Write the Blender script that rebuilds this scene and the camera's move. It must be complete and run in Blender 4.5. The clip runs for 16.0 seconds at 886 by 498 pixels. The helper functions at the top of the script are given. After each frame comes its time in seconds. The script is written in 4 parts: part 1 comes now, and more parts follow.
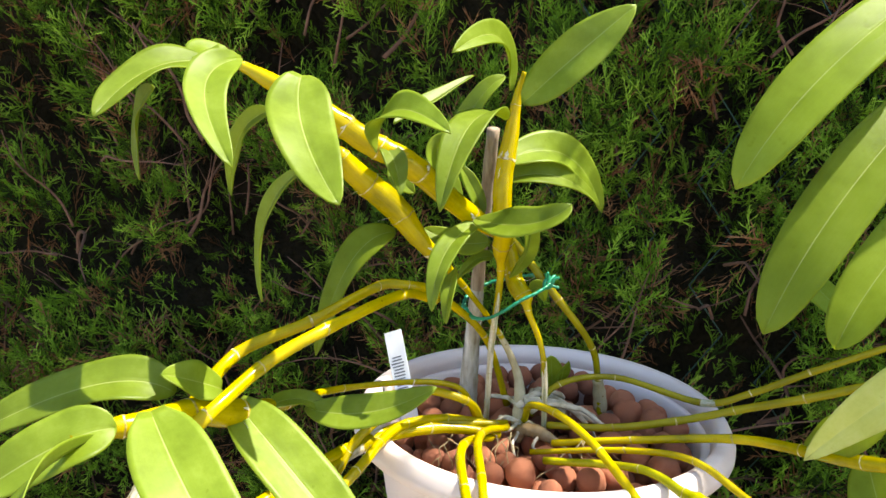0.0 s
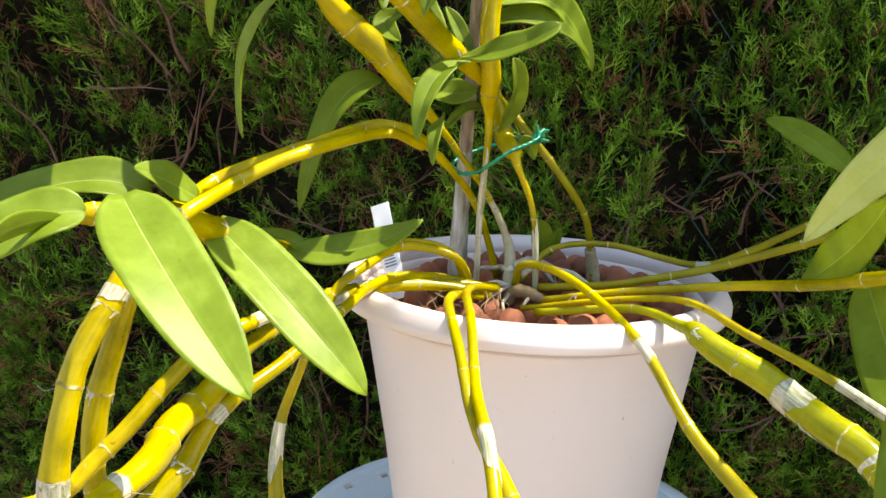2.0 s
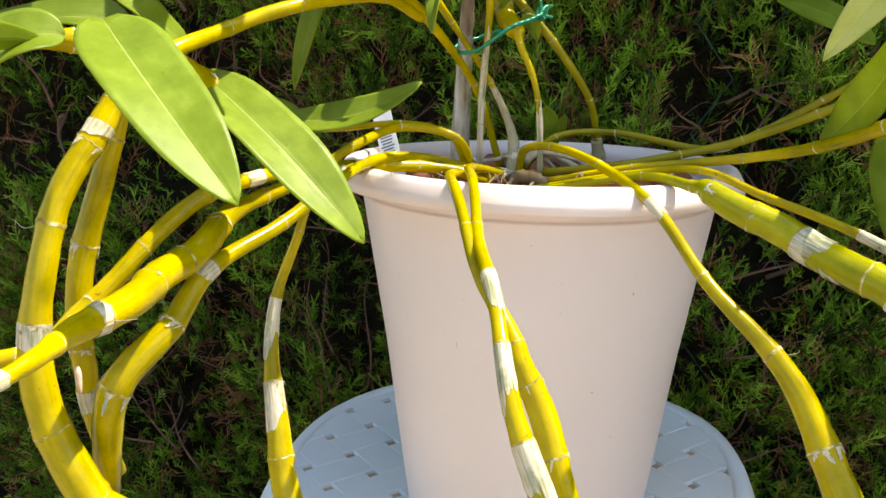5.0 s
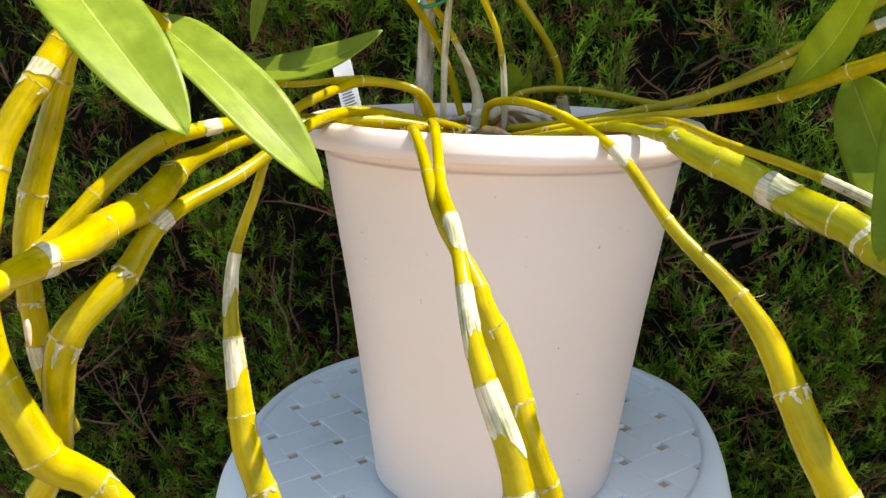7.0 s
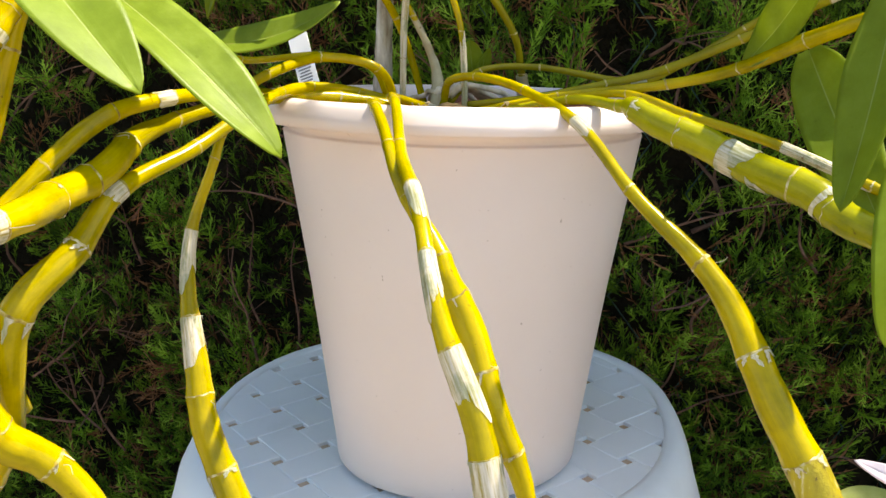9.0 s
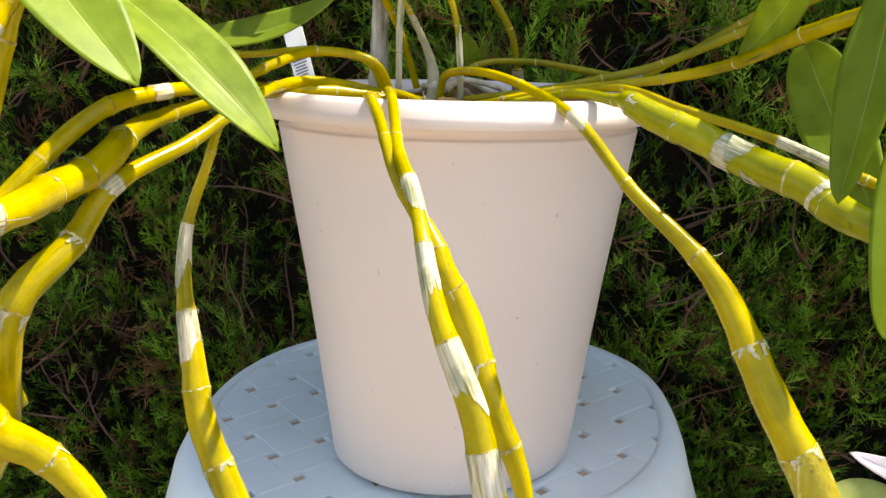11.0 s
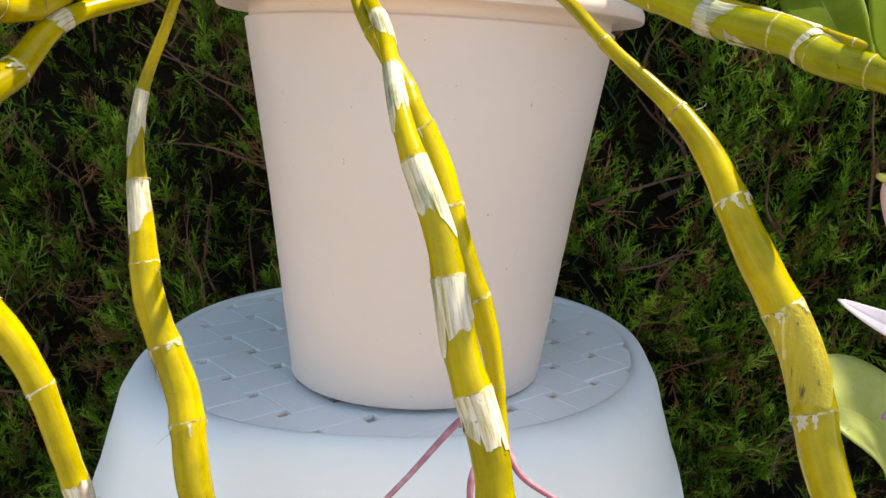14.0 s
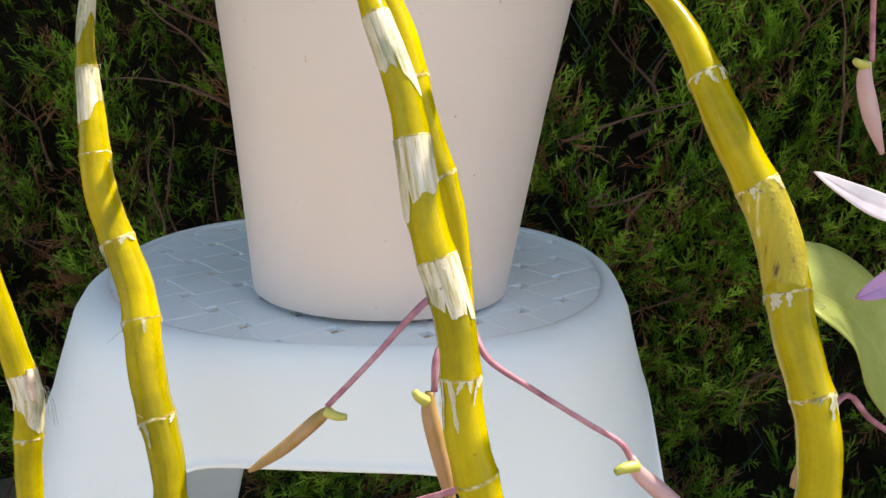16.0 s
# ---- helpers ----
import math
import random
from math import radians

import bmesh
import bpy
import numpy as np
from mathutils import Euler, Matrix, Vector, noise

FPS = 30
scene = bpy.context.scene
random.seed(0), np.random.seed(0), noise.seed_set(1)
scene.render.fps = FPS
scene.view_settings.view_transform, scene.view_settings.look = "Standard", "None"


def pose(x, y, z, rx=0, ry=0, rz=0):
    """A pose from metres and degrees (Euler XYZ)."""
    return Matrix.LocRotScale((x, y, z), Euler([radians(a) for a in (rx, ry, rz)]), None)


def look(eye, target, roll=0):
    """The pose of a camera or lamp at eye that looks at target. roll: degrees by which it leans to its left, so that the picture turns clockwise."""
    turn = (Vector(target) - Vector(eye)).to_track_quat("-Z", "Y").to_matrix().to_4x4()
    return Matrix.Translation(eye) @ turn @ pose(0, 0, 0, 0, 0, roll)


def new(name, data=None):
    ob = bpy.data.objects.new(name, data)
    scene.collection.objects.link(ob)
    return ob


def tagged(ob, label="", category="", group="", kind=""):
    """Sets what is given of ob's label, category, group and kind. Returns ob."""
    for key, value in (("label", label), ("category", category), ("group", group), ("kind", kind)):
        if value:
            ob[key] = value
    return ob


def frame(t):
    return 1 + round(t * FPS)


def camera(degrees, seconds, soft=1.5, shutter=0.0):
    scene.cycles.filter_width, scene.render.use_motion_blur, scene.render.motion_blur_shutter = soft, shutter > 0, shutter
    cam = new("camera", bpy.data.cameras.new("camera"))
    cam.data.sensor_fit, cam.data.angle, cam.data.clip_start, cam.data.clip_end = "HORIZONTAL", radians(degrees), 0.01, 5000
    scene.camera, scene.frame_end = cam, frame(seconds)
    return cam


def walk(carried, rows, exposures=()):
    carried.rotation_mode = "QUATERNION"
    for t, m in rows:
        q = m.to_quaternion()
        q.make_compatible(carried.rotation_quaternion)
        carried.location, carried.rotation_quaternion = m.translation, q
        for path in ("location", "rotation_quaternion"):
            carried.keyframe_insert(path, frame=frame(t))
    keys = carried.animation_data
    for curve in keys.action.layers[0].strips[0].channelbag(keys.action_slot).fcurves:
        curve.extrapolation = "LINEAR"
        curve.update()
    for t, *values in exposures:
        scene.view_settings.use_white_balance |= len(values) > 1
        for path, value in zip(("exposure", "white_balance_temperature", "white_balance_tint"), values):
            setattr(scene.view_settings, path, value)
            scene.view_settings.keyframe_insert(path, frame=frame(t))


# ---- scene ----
cam = camera(51.68, 16.0)
PATH = [
    (0, (-0.0614, -0.5455, 0.9177), (-0.0961, 1.3838, 0.3917), 0.61),
    (0.5, (-0.0576, -0.5548, 0.8930), (-0.1306, 1.3761, 0.3773), 0.81),
    (1, (-0.0565, -0.5546, 0.8747), (-0.1007, 1.3785, 0.3633), 0.54),
    (1.5, (-0.0567, -0.5546, 0.8550), (-0.0997, 1.3799, 0.3492), 0.73),
    (2, (-0.0560, -0.5562, 0.8174), (-0.0801, 1.3858, 0.3400), 0.34),
    (2.5, (-0.0551, -0.5559, 0.8015), (-0.0845, 1.3864, 0.3256), -0.17),
    (3, (-0.0554, -0.5579, 0.7782), (-0.0900, 1.3883, 0.3187), -0.15),
    (3.5, (-0.0554, -0.5565, 0.7732), (-0.0874, 1.3857, 0.2968), -0.21),
    (4, (-0.0552, -0.5561, 0.7630), (-0.0912, 1.3865, 0.2885), -0.27),
    (4.5, (-0.0550, -0.5548, 0.7537), (-0.0909, 1.3885, 0.2823), -0.36),
    (7, (-0.0507, -0.5495, 0.7252), (-0.0214, 1.3897, 0.2366), -0.48),
    (7.5, (-0.0513, -0.5493, 0.7209), (0.0417, 1.3854, 0.2226), -0.07),
    (8, (-0.0516, -0.5483, 0.7128), (0.0579, 1.3901, 0.2326), -0.52),
    (8.5, (-0.0521, -0.5485, 0.7110), (0.0633, 1.3893, 0.2298), -0.51),
    (9, (-0.0514, -0.5484, 0.7114), (0.0647, 1.3879, 0.2245), -0.49),
    (11.5, (-0.0532, -0.5488, 0.7087), (0.0819, 1.3847, 0.2154), -0.42),
    (12, (-0.0518, -0.5481, 0.6991), (0.0866, 1.3911, 0.2297), -0.56),
    (12.5, (-0.0496, -0.5451, 0.6791), (0.0869, 1.3963, 0.2183), -0.73),
    (13, (-0.0487, -0.5445, 0.6524), (0.0934, 1.4068, 0.2373), 0.12),
    (13.5, (-0.0524, -0.5450, 0.6443), (0.1064, 1.4070, 0.2387), -0.01),
    (14, (-0.0514, -0.5449, 0.6304), (0.1474, 1.4049, 0.2319), 1.50),
    (14.5, (-0.0497, -0.5441, 0.6211), (0.1467, 1.3989, 0.1899), 1.56),
    (15, (-0.0479, -0.5418, 0.6123), (0.1720, 1.3925, 0.1540), 1.98),
    (15.5, (-0.0461, -0.5400, 0.5969), (0.1957, 1.3933, 0.1456), 2.68),
    (16, (-0.0478, -0.5396, 0.5925), (0.2162, 1.3922, 0.1471), 2.01),
]
EXPOSURES = [(0, 1.60, 6950, 10), (2.5, 1.45, 7050, 10), (5, 1.34, 7300, 10), (12, 1.28, 7300, 10), (16, 1.20, 7250, 10)]
walk(cam, [(t, look(eye, target, roll)) for t, eye, target, roll in PATH], EXPOSURES)

# ---- world and light ----
SUN = Vector((0.50, 0.12, 0.86)).normalized()          # towards the sun: high, over the hedge, to the right
world = bpy.data.worlds.new("world")
scene.world = world
world.use_nodes = True
wt = world.node_tree
sky = wt.nodes.new("ShaderNodeTexSky")
sky.sky_type = "NISHITA"
sky.sun_disc = False
sky.sun_elevation = math.asin(SUN.z)
sky.sun_rotation = math.atan2(SUN.x, SUN.y)
wt.links.new(sky.outputs[0], wt.nodes["Background"].inputs[0])
wt.nodes["Background"].inputs[1].default_value = 0.138
sun_data = bpy.data.lights.new("sun", "SUN")
sun_data.energy, sun_data.angle, sun_data.color = 4.6, radians(0.53), (1.0, 0.95, 0.86)
new("sun", sun_data).matrix_world = look(SUN * 10, (0, 0, 0))


# ---- materials ----
def nodes_of(name):
    m = bpy.data.materials.new(name)
    m.use_nodes = True
    t = m.node_tree
    return m, t, t.nodes["Principled BSDF"], t.nodes["Material Output"]


def ramp(t, fac, stops):
    r = t.nodes.new("ShaderNodeValToRGB")
    e = r.color_ramp.elements
    while len(e) < len(stops):
        e.new(0.5)
    for el, (p, c) in zip(e, stops):
        el.position, el.color = p, (*c, 1)
    t.links.new(fac, r.inputs[0])
    return r.outputs[0]


def noisy(t, scale, detail=4.0, rough=0.55, vec=None, stretch=None):
    n = t.nodes.new("ShaderNodeTexNoise")
    n.inputs["Scale"].default_value, n.inputs["Detail"].default_value, n.inputs["Roughness"].default_value = scale, detail, rough
    if vec is None:
        vec = t.nodes.new("ShaderNodeTexCoord").outputs["Object"]
    if stretch:
        mp = t.nodes.new("ShaderNodeMapping")
        mp.inputs["Scale"].default_value = stretch
        t.links.new(vec, mp.inputs[0])
        vec = mp.outputs[0]
    t.links.new(vec, n.inputs["Vector"])
    return n.outputs[0]


def bumped(t, bsdf, height, strength, distance):
    b = t.nodes.new("ShaderNodeBump")
    b.inputs["Strength"].default_value, b.inputs["Distance"].default_value = strength, distance
    t.links.new(height, b.inputs["Height"])
    t.links.new(b.outputs[0], bsdf.inputs["Normal"])
    return b


def mixed(t, fac, a, b, kind="MIX"):
    m = t.nodes.new("ShaderNodeMix")
    m.data_type, m.blend_type = "RGBA", kind
    for value, i in ((fac, 0), (a, 6), (b, 7)):
        if isinstance(value, (int, float)):
            m.inputs[i].default_value = value
        elif isinstance(value, tuple):
            m.inputs[i].default_value = (*value, 1)
        else:
            t.links.new(value, m.inputs[i])
    return m.outputs[2]


def translucent(t, bsdf, out, color, share):
    tr = t.nodes.new("ShaderNodeBsdfTranslucent")
    mx = t.nodes.new("ShaderNodeMixShader")
    mx.inputs[0].default_value = share
    if isinstance(color, tuple):
        tr.inputs[0].default_value = (*color, 1)
    else:
        t.links.new(color, tr.inputs[0])
    t.links.new(bsdf.outputs[0], mx.inputs[1])
    t.links.new(tr.outputs[0], mx.inputs[2])
    t.links.new(mx.outputs[0], out.inputs[0])


def random_of(t, island=False):
    if island:
        return t.nodes.new("ShaderNodeNewGeometry").outputs["Random Per Island"]
    return t.nodes.new("ShaderNodeObjectInfo").outputs["Random"]


def uv_of(t):
    return t.nodes.new("ShaderNodeUVMap").outputs[0]


def plain_material(name, stops, scale, rough, bump=0.2, dist=0.001, share=0.0, glow=None, stretch=None, spec=0.5, detail=5.0):
    m, t, b, o = nodes_of(name)
    n = noisy(t, scale, detail, stretch=stretch)
    c = ramp(t, n, stops)
    t.links.new(c, b.inputs["Base Color"])
    b.inputs["Roughness"].default_value = rough
    b.inputs["Specular IOR Level"].default_value = spec
    if bump:
        bumped(t, b, noisy(t, scale * 4, 3), bump, dist)
    if share:
        translucent(t, b, o, glow or c, share)
    return m


# white pot plastic: thin polypropylene that lets a little light through, with faint dust and scuffs
def pot_material():
    m, t, b, o = nodes_of("white_pot_plastic")
    dust = ramp(t, noisy(t, 9, 6), [(0.35, (0.855, 0.755, 0.712)), (0.75, (0.81, 0.703, 0.645))])
    specks = ramp(t, noisy(t, 420, 2, 0.4), [(0.0, (1, 1, 1)), (0.755, (1, 1, 1)), (0.80, (0.55, 0.5, 0.45))])
    c = mixed(t, 1.0, dust, specks, "MULTIPLY")
    t.links.new(c, b.inputs["Base Color"])
    b.inputs["Roughness"].default_value = 0.42
    bumped(t, b, noisy(t, 60, 4), 0.05, 0.002)
    translucent(t, b, o, (0.95, 0.76, 0.62), 0.14)
    return m


def stool_material():
    m, t, b, o = nodes_of("white_stool_plastic")
    c = ramp(t, noisy(t, 14, 6), [(0.3, (0.84, 0.885, 0.90)), (0.62, (0.82, 0.86, 0.87)), (0.8, (0.74, 0.77, 0.77))])
    t.links.new(c, b.inputs["Base Color"])
    b.inputs["Roughness"].default_value = 0.38
    bumped(t, b, noisy(t, 160, 3), 0.06, 0.001)
    translucent(t, b, o, (0.92, 0.82, 0.74), 0.03)
    return m


def leaf_material(name, dark, mid, pale, glow, share=0.42, gloss=0.40):
    m, t, b, o = nodes_of(name)
    uv = uv_of(t)
    veins = noisy(t, 1.0, 3, 0.5, vec=uv, stretch=(26, 1.5, 1))
    base = ramp(t, noisy(t, 70, 7, 0.68), [(0.34, dark), (0.52, mid), (0.70, pale)])
    tint = mixed(t, 0.05, base, ramp(t, veins, [(0.35, dark), (0.7, pale)]))
    hue = t.nodes.new("ShaderNodeHueSaturation")
    r = t.nodes.new("ShaderNodeMapRange")
    r.inputs[3].default_value, r.inputs[4].default_value = 0.82, 1.15
    t.links.new(random_of(t), r.inputs[0])
    t.links.new(r.outputs[0], hue.inputs["Value"])
    t.links.new(tint, hue.inputs["Color"])
    spots = ramp(t, noisy(t, 260, 2), [(0.0, (1, 1, 1)), (0.70, (1, 1, 1)), (0.78, (0.72, 0.72, 0.5))])
    c = mixed(t, 1.0, hue.outputs[0], spots, "MULTIPLY")
    sep = t.nodes.new("ShaderNodeSeparateXYZ")
    t.links.new(uv, sep.inputs[0])
    rib = ramp(t, sep.outputs[0], [(0.0, (0, 0, 0)), (0.485, (0, 0, 0)), (0.5, (0.6, 0.6, 0.6)), (0.515, (0, 0, 0))])
    c = mixed(t, rib, c, (0.58, 0.62, 0.22))
    lines = ramp(t, noisy(t, 1.0, 2, 0.5, vec=uv, stretch=(34, 0.6, 1)), [(0.40, (0.97, 0.98, 0.96)), (0.62, (1.02, 1.015, 1.02))])
    c = mixed(t, 1.0, c, lines, "MULTIPLY")
    t.links.new(c, b.inputs["Base Color"])
    b.inputs["Roughness"].default_value = 0.42
    b.inputs["Specular IOR Level"].default_value = gloss
    crease = ramp(t, sep.outputs[0], [(0.470, (1, 1, 1)), (0.497, (0, 0, 0)), (0.503, (0, 0, 0)), (0.530, (1, 1, 1))])
    bumped(t, b, mixed(t, 0.6, noisy(t, 1.0, 5, 0.65, vec=uv, stretch=(22, 60, 1)), crease), 0.34, 0.0007)
    translucent(t, b, o, mixed(t, 0.8, c, glow), share)
    return m


def cane_material(name, olive, yellow, pale, share=0.12):
    m, t, b, o = nodes_of(name)
    uv = uv_of(t)
    streak = noisy(t, 1.0, 5, 0.65, vec=uv, stretch=(26, 0.4, 1))
    patch = noisy(t, 26, 6, 0.65)
    c = mixed(t, 0.3, ramp(t, patch, [(0.36, olive), (0.54, yellow), (0.78, pale)]), ramp(t, streak, [(0.3, olive), (0.55, yellow), (0.78, pale)]))
    specks = ramp(t, noisy(t, 300, 2, 0.5), [(0.0, (1, 1, 1)), (0.72, (1, 1, 1)), (0.79, (0.5, 0.4, 0.25))])
    t.links.new(mixed(t, 1.0, c, specks, "MULTIPLY"), b.inputs["Base Color"])
    b.inputs["Roughness"].default_value = 0.22
    b.inputs["Specular IOR Level"].default_value = 0.24
    bumped(t, b, streak, 0.18, 0.0004)
    translucent(t, b, o, (0.80, 0.68, 0.005), share)
    return m


def sheath_material():
    m, t, b, o = nodes_of("papery_sheath")
    uv = uv_of(t)
    streak = noisy(t, 1.0, 5, 0.7, vec=uv, stretch=(30, 0.45, 1))
    c = ramp(t, streak, [(0.38, (0.36, 0.27, 0.02)), (0.45, (0.60, 0.53, 0.32)), (0.58, (0.78, 0.73, 0.62))])
    blots = ramp(t, noisy(t, 48, 5, 0.62, stretch=(1.6, 1.6, 0.8)), [(0.50, (0, 0, 0)), (0.57, (1, 1, 1))])
    grey = ramp(t, streak, [(0.33, (0.16, 0.16, 0.04)), (0.47, (0.32, 0.33, 0.16)), (0.62, (0.60, 0.60, 0.50))])
    c = mixed(t, blots, c, grey)
    spots = ramp(t, noisy(t, 210, 3, 0.6), [(0.0, (1, 1, 1)), (0.66, (1, 1, 1)), (0.73, (0.35, 0.22, 0.10))])
    t.links.new(mixed(t, 1.0, c, spots, "MULTIPLY"), b.inputs["Base Color"])
    b.inputs["Roughness"].default_value = 0.5
    bumped(t, b, streak, 0.45, 0.0006)
    translucent(t, b, o, (0.7, 0.65, 0.4), 0.2)
    return m


def clay_material():
    m, t, b, o = nodes_of("fired_clay")
    n = noisy(t, 160, 6)
    c = ramp(t, n, [(0.25, (0.16, 0.055, 0.030)), (0.5, (0.37, 0.135, 0.068)), (0.78, (0.52, 0.24, 0.14))])
    tone = ramp(t, random_of(t), [(0.0, (0.55, 0.5, 0.5)), (0.5, (1, 0.95, 0.9)), (1.0, (1.15, 1.1, 1.05))])
    t.links.new(mixed(t, 1.0, c, tone, "MULTIPLY"), b.inputs["Base Color"])
    b.inputs["Roughness"].default_value = 0.9
    bumped(t, b, noisy(t, 500, 4), 0.5, 0.001)
    return m


def foliage_material(name, stops):
    m, t, b, o = nodes_of(name)
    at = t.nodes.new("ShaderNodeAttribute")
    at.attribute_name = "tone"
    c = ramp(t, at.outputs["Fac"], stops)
    big = ramp(t, noisy(t, 9, 3), [(0.3, (0.65, 0.7, 0.65)), (0.7, (1.25, 1.2, 1.0))])
    cc = mixed(t, 1.0, c, big, "MULTIPLY")
    t.links.new(cc, b.inputs["Base Color"])
    b.inputs["Roughness"].default_value = 0.45
    b.inputs["Specular IOR Level"].default_value = 0.12
    translucent(t, b, o, cc, 0.2)
    return m


POT = pot_material()
STOOL = stool_material()
HOLE_BEIGE = plain_material("hole_glow_beige", [(0.3, (0.44, 0.31, 0.20)), (0.7, (0.60, 0.46, 0.33))], 60, 0.7)
LEAF = leaf_material("orchid_leaf", (0.135, 0.200, 0.012), (0.188, 0.268, 0.020), (0.26, 0.345, 0.042), (0.52, 0.60, 0.006), 0.40, 0.30)
LEAF_PALE = leaf_material("pale_orchid_leaf", (0.33, 0.38, 0.10), (0.42, 0.47, 0.15), (0.50, 0.54, 0.22), (0.60, 0.62, 0.08), 0.40)
# copy of the leaf material for shaded and backlit leaves: less gloss, more glow
LEAF_SHADED = leaf_material("shaded_orchid_leaf", (0.14, 0.20, 0.014), (0.20, 0.28, 0.024), (0.26, 0.35, 0.04), (0.52, 0.60, 0.008), 0.48, 0.14)
CANE = cane_material("orchid_cane", (0.20, 0.172, 0.0005), (0.445, 0.345, 0.0005), (0.62, 0.485, 0.004), 0.05)
CANE_OLD = cane_material("green_orchid_cane", (0.17, 0.150, 0.004), (0.28, 0.245, 0.005), (0.40, 0.34, 0.02), 0.05)
CANE_GREEN = cane_material("yellow_green_cane", (0.16, 0.170, 0.002), (0.35, 0.335, 0.003), (0.52, 0.46, 0.012), 0.05)
STEM_GREY = cane_material("dry_stem", (0.28, 0.23, 0.12), (0.46, 0.41, 0.26), (0.62, 0.58, 0.45), 0.03)
SHEATH = sheath_material()
SCAR = plain_material("dry_scar", [(0.30, (0.07, 0.035, 0.012)), (0.37, (0.34, 0.27, 0.008)), (0.60, (0.43, 0.35, 0.01)), (0.68, (0.62, 0.55, 0.26))], 170, 0.5, 0.8, 0.0006, stretch=(2.2, 2.2, 0.32))
NUB = plain_material("root_nub", [(0.3, (0.45, 0.30, 0.20)), (0.7, (0.72, 0.60, 0.48))], 200, 0.7)
RING = plain_material("node_scar", [(0.36, (0.22, 0.14, 0.015)), (0.5, (0.40, 0.31, 0.05)), (0.66, (0.68, 0.60, 0.36))], 260, 0.7)
HAIR = plain_material("dry_root_hair", [(0.3, (0.16, 0.11, 0.05)), (0.7, (0.36, 0.28, 0.14))], 120, 0.8, 0)
ROOT = plain_material("aerial_root", [(0.3, (0.26, 0.22, 0.12)), (0.52, (0.52, 0.47, 0.35)), (0.75, (0.72, 0.69, 0.58))], 120, 0.75)
STEM_BROWN = cane_material("brown_stem", (0.14, 0.09, 0.04), (0.28, 0.20, 0.10), (0.42, 0.34, 0.22), 0.02)
CLAY = clay_material()
SOIL = plain_material("dark_substrate", [(0.3, (0.03, 0.018, 0.012)), (0.7, (0.11, 0.05, 0.03))], 120, 0.95, 0.8, 0.004)
WOOD = plain_material("stake_bark", [(0.3, (0.16, 0.11, 0.07)), (0.6, (0.30, 0.23, 0.16)), (0.8, (0.42, 0.36, 0.28))], 60, 0.75, 0.6, 0.001, stretch=(6, 6, 0.6))
FILM = plain_material("clear_film", [(0.32, (0.22, 0.19, 0.14)), (0.5, (0.42, 0.40, 0.34)), (0.68, (0.62, 0.61, 0.56))], 60, 0.25, 0.6, 0.002, stretch=(3, 3, 0.5))
TIE = plain_material("green_tie", [(0.3, (0.0, 0.16, 0.075)), (0.7, (0.01, 0.30, 0.15))], 200, 0.35)
TAG = plain_material("white_tag_plastic", [(0.3, (0.80, 0.80, 0.79)), (0.7, (0.86, 0.86, 0.85))], 40, 0.4, 0.05)
INK = plain_material("grey_print", [(0.3, (0.10, 0.10, 0.11)), (0.7, (0.2, 0.2, 0.22))], 200, 0.6, 0)
BUD = plain_material("bud_skin", [(0.32, (0.24, 0.17, 0.03)), (0.5, (0.42, 0.25, 0.09)), (0.72, (0.52, 0.32, 0.20))], 110, 0.42, 0.3, 0.0005, 0.12, (0.7, 0.42, 0.18), stretch=(1, 1, 0.4))
BUD_PINK = plain_material("pink_bud_skin", [(0.3, (0.62, 0.36, 0.36)), (0.7, (0.72, 0.55, 0.55))], 70, 0.45, 0.2, 0.0005, 0.25, (0.9, 0.5, 0.5))
BUD_TIP = plain_material("bud_spur", [(0.3, (0.35, 0.36, 0.05)), (0.7, (0.55, 0.5, 0.12))], 90, 0.45)
PEDICEL = plain_material("pink_stalk", [(0.32, (0.22, 0.07, 0.09)), (0.55, (0.42, 0.17, 0.23)), (0.75, (0.60, 0.40, 0.38))], 110, 0.5, 0.2, 0.0005)
PETAL = plain_material("pale_petal", [(0.3, (0.80, 0.70, 0.77)), (0.7, (0.88, 0.83, 0.87))], 70, 0.5, 0.2, 0.0005, 0.35)
LIP = plain_material("violet_petal", [(0.3, (0.48, 0.20, 0.50)), (0.7, (0.66, 0.42, 0.68))], 70, 0.5, 0.2, 0.0005, 0.35)
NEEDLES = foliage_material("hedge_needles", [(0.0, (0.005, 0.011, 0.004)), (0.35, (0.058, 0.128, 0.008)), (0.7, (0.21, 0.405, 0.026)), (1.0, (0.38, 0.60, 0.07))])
DEAD = foliage_material("dead_hedge_sprays", [(0.0, (0.08, 0.033, 0.017)), (0.5, (0.23, 0.095, 0.043)), (1.0, (0.38, 0.19, 0.10))])
BARK = plain_material("hedge_bark", [(0.3, (0.08, 0.042, 0.028)), (0.6, (0.18, 0.09, 0.056)), (0.8, (0.32, 0.19, 0.13))], 60, 0.85, 0.6, 0.002)
CORE = plain_material("hedge_shade_backing", [(0.3, (0.014, 0.014, 0.009)), (0.7, (0.034, 0.027, 0.017))], 25, 1.0, 0.8, 0.02, spec=0.0)
WIRE = plain_material("green_wire", [(0.3, (0.008, 0.045, 0.032)), (0.7, (0.016, 0.075, 0.055))], 100, 0.4, 0)
PAVING = plain_material("terrace_paving", [(0.3, (0.25, 0.20, 0.15)), (0.7, (0.34, 0.28, 0.22))], 6, 0.85, 0.3, 0.004)


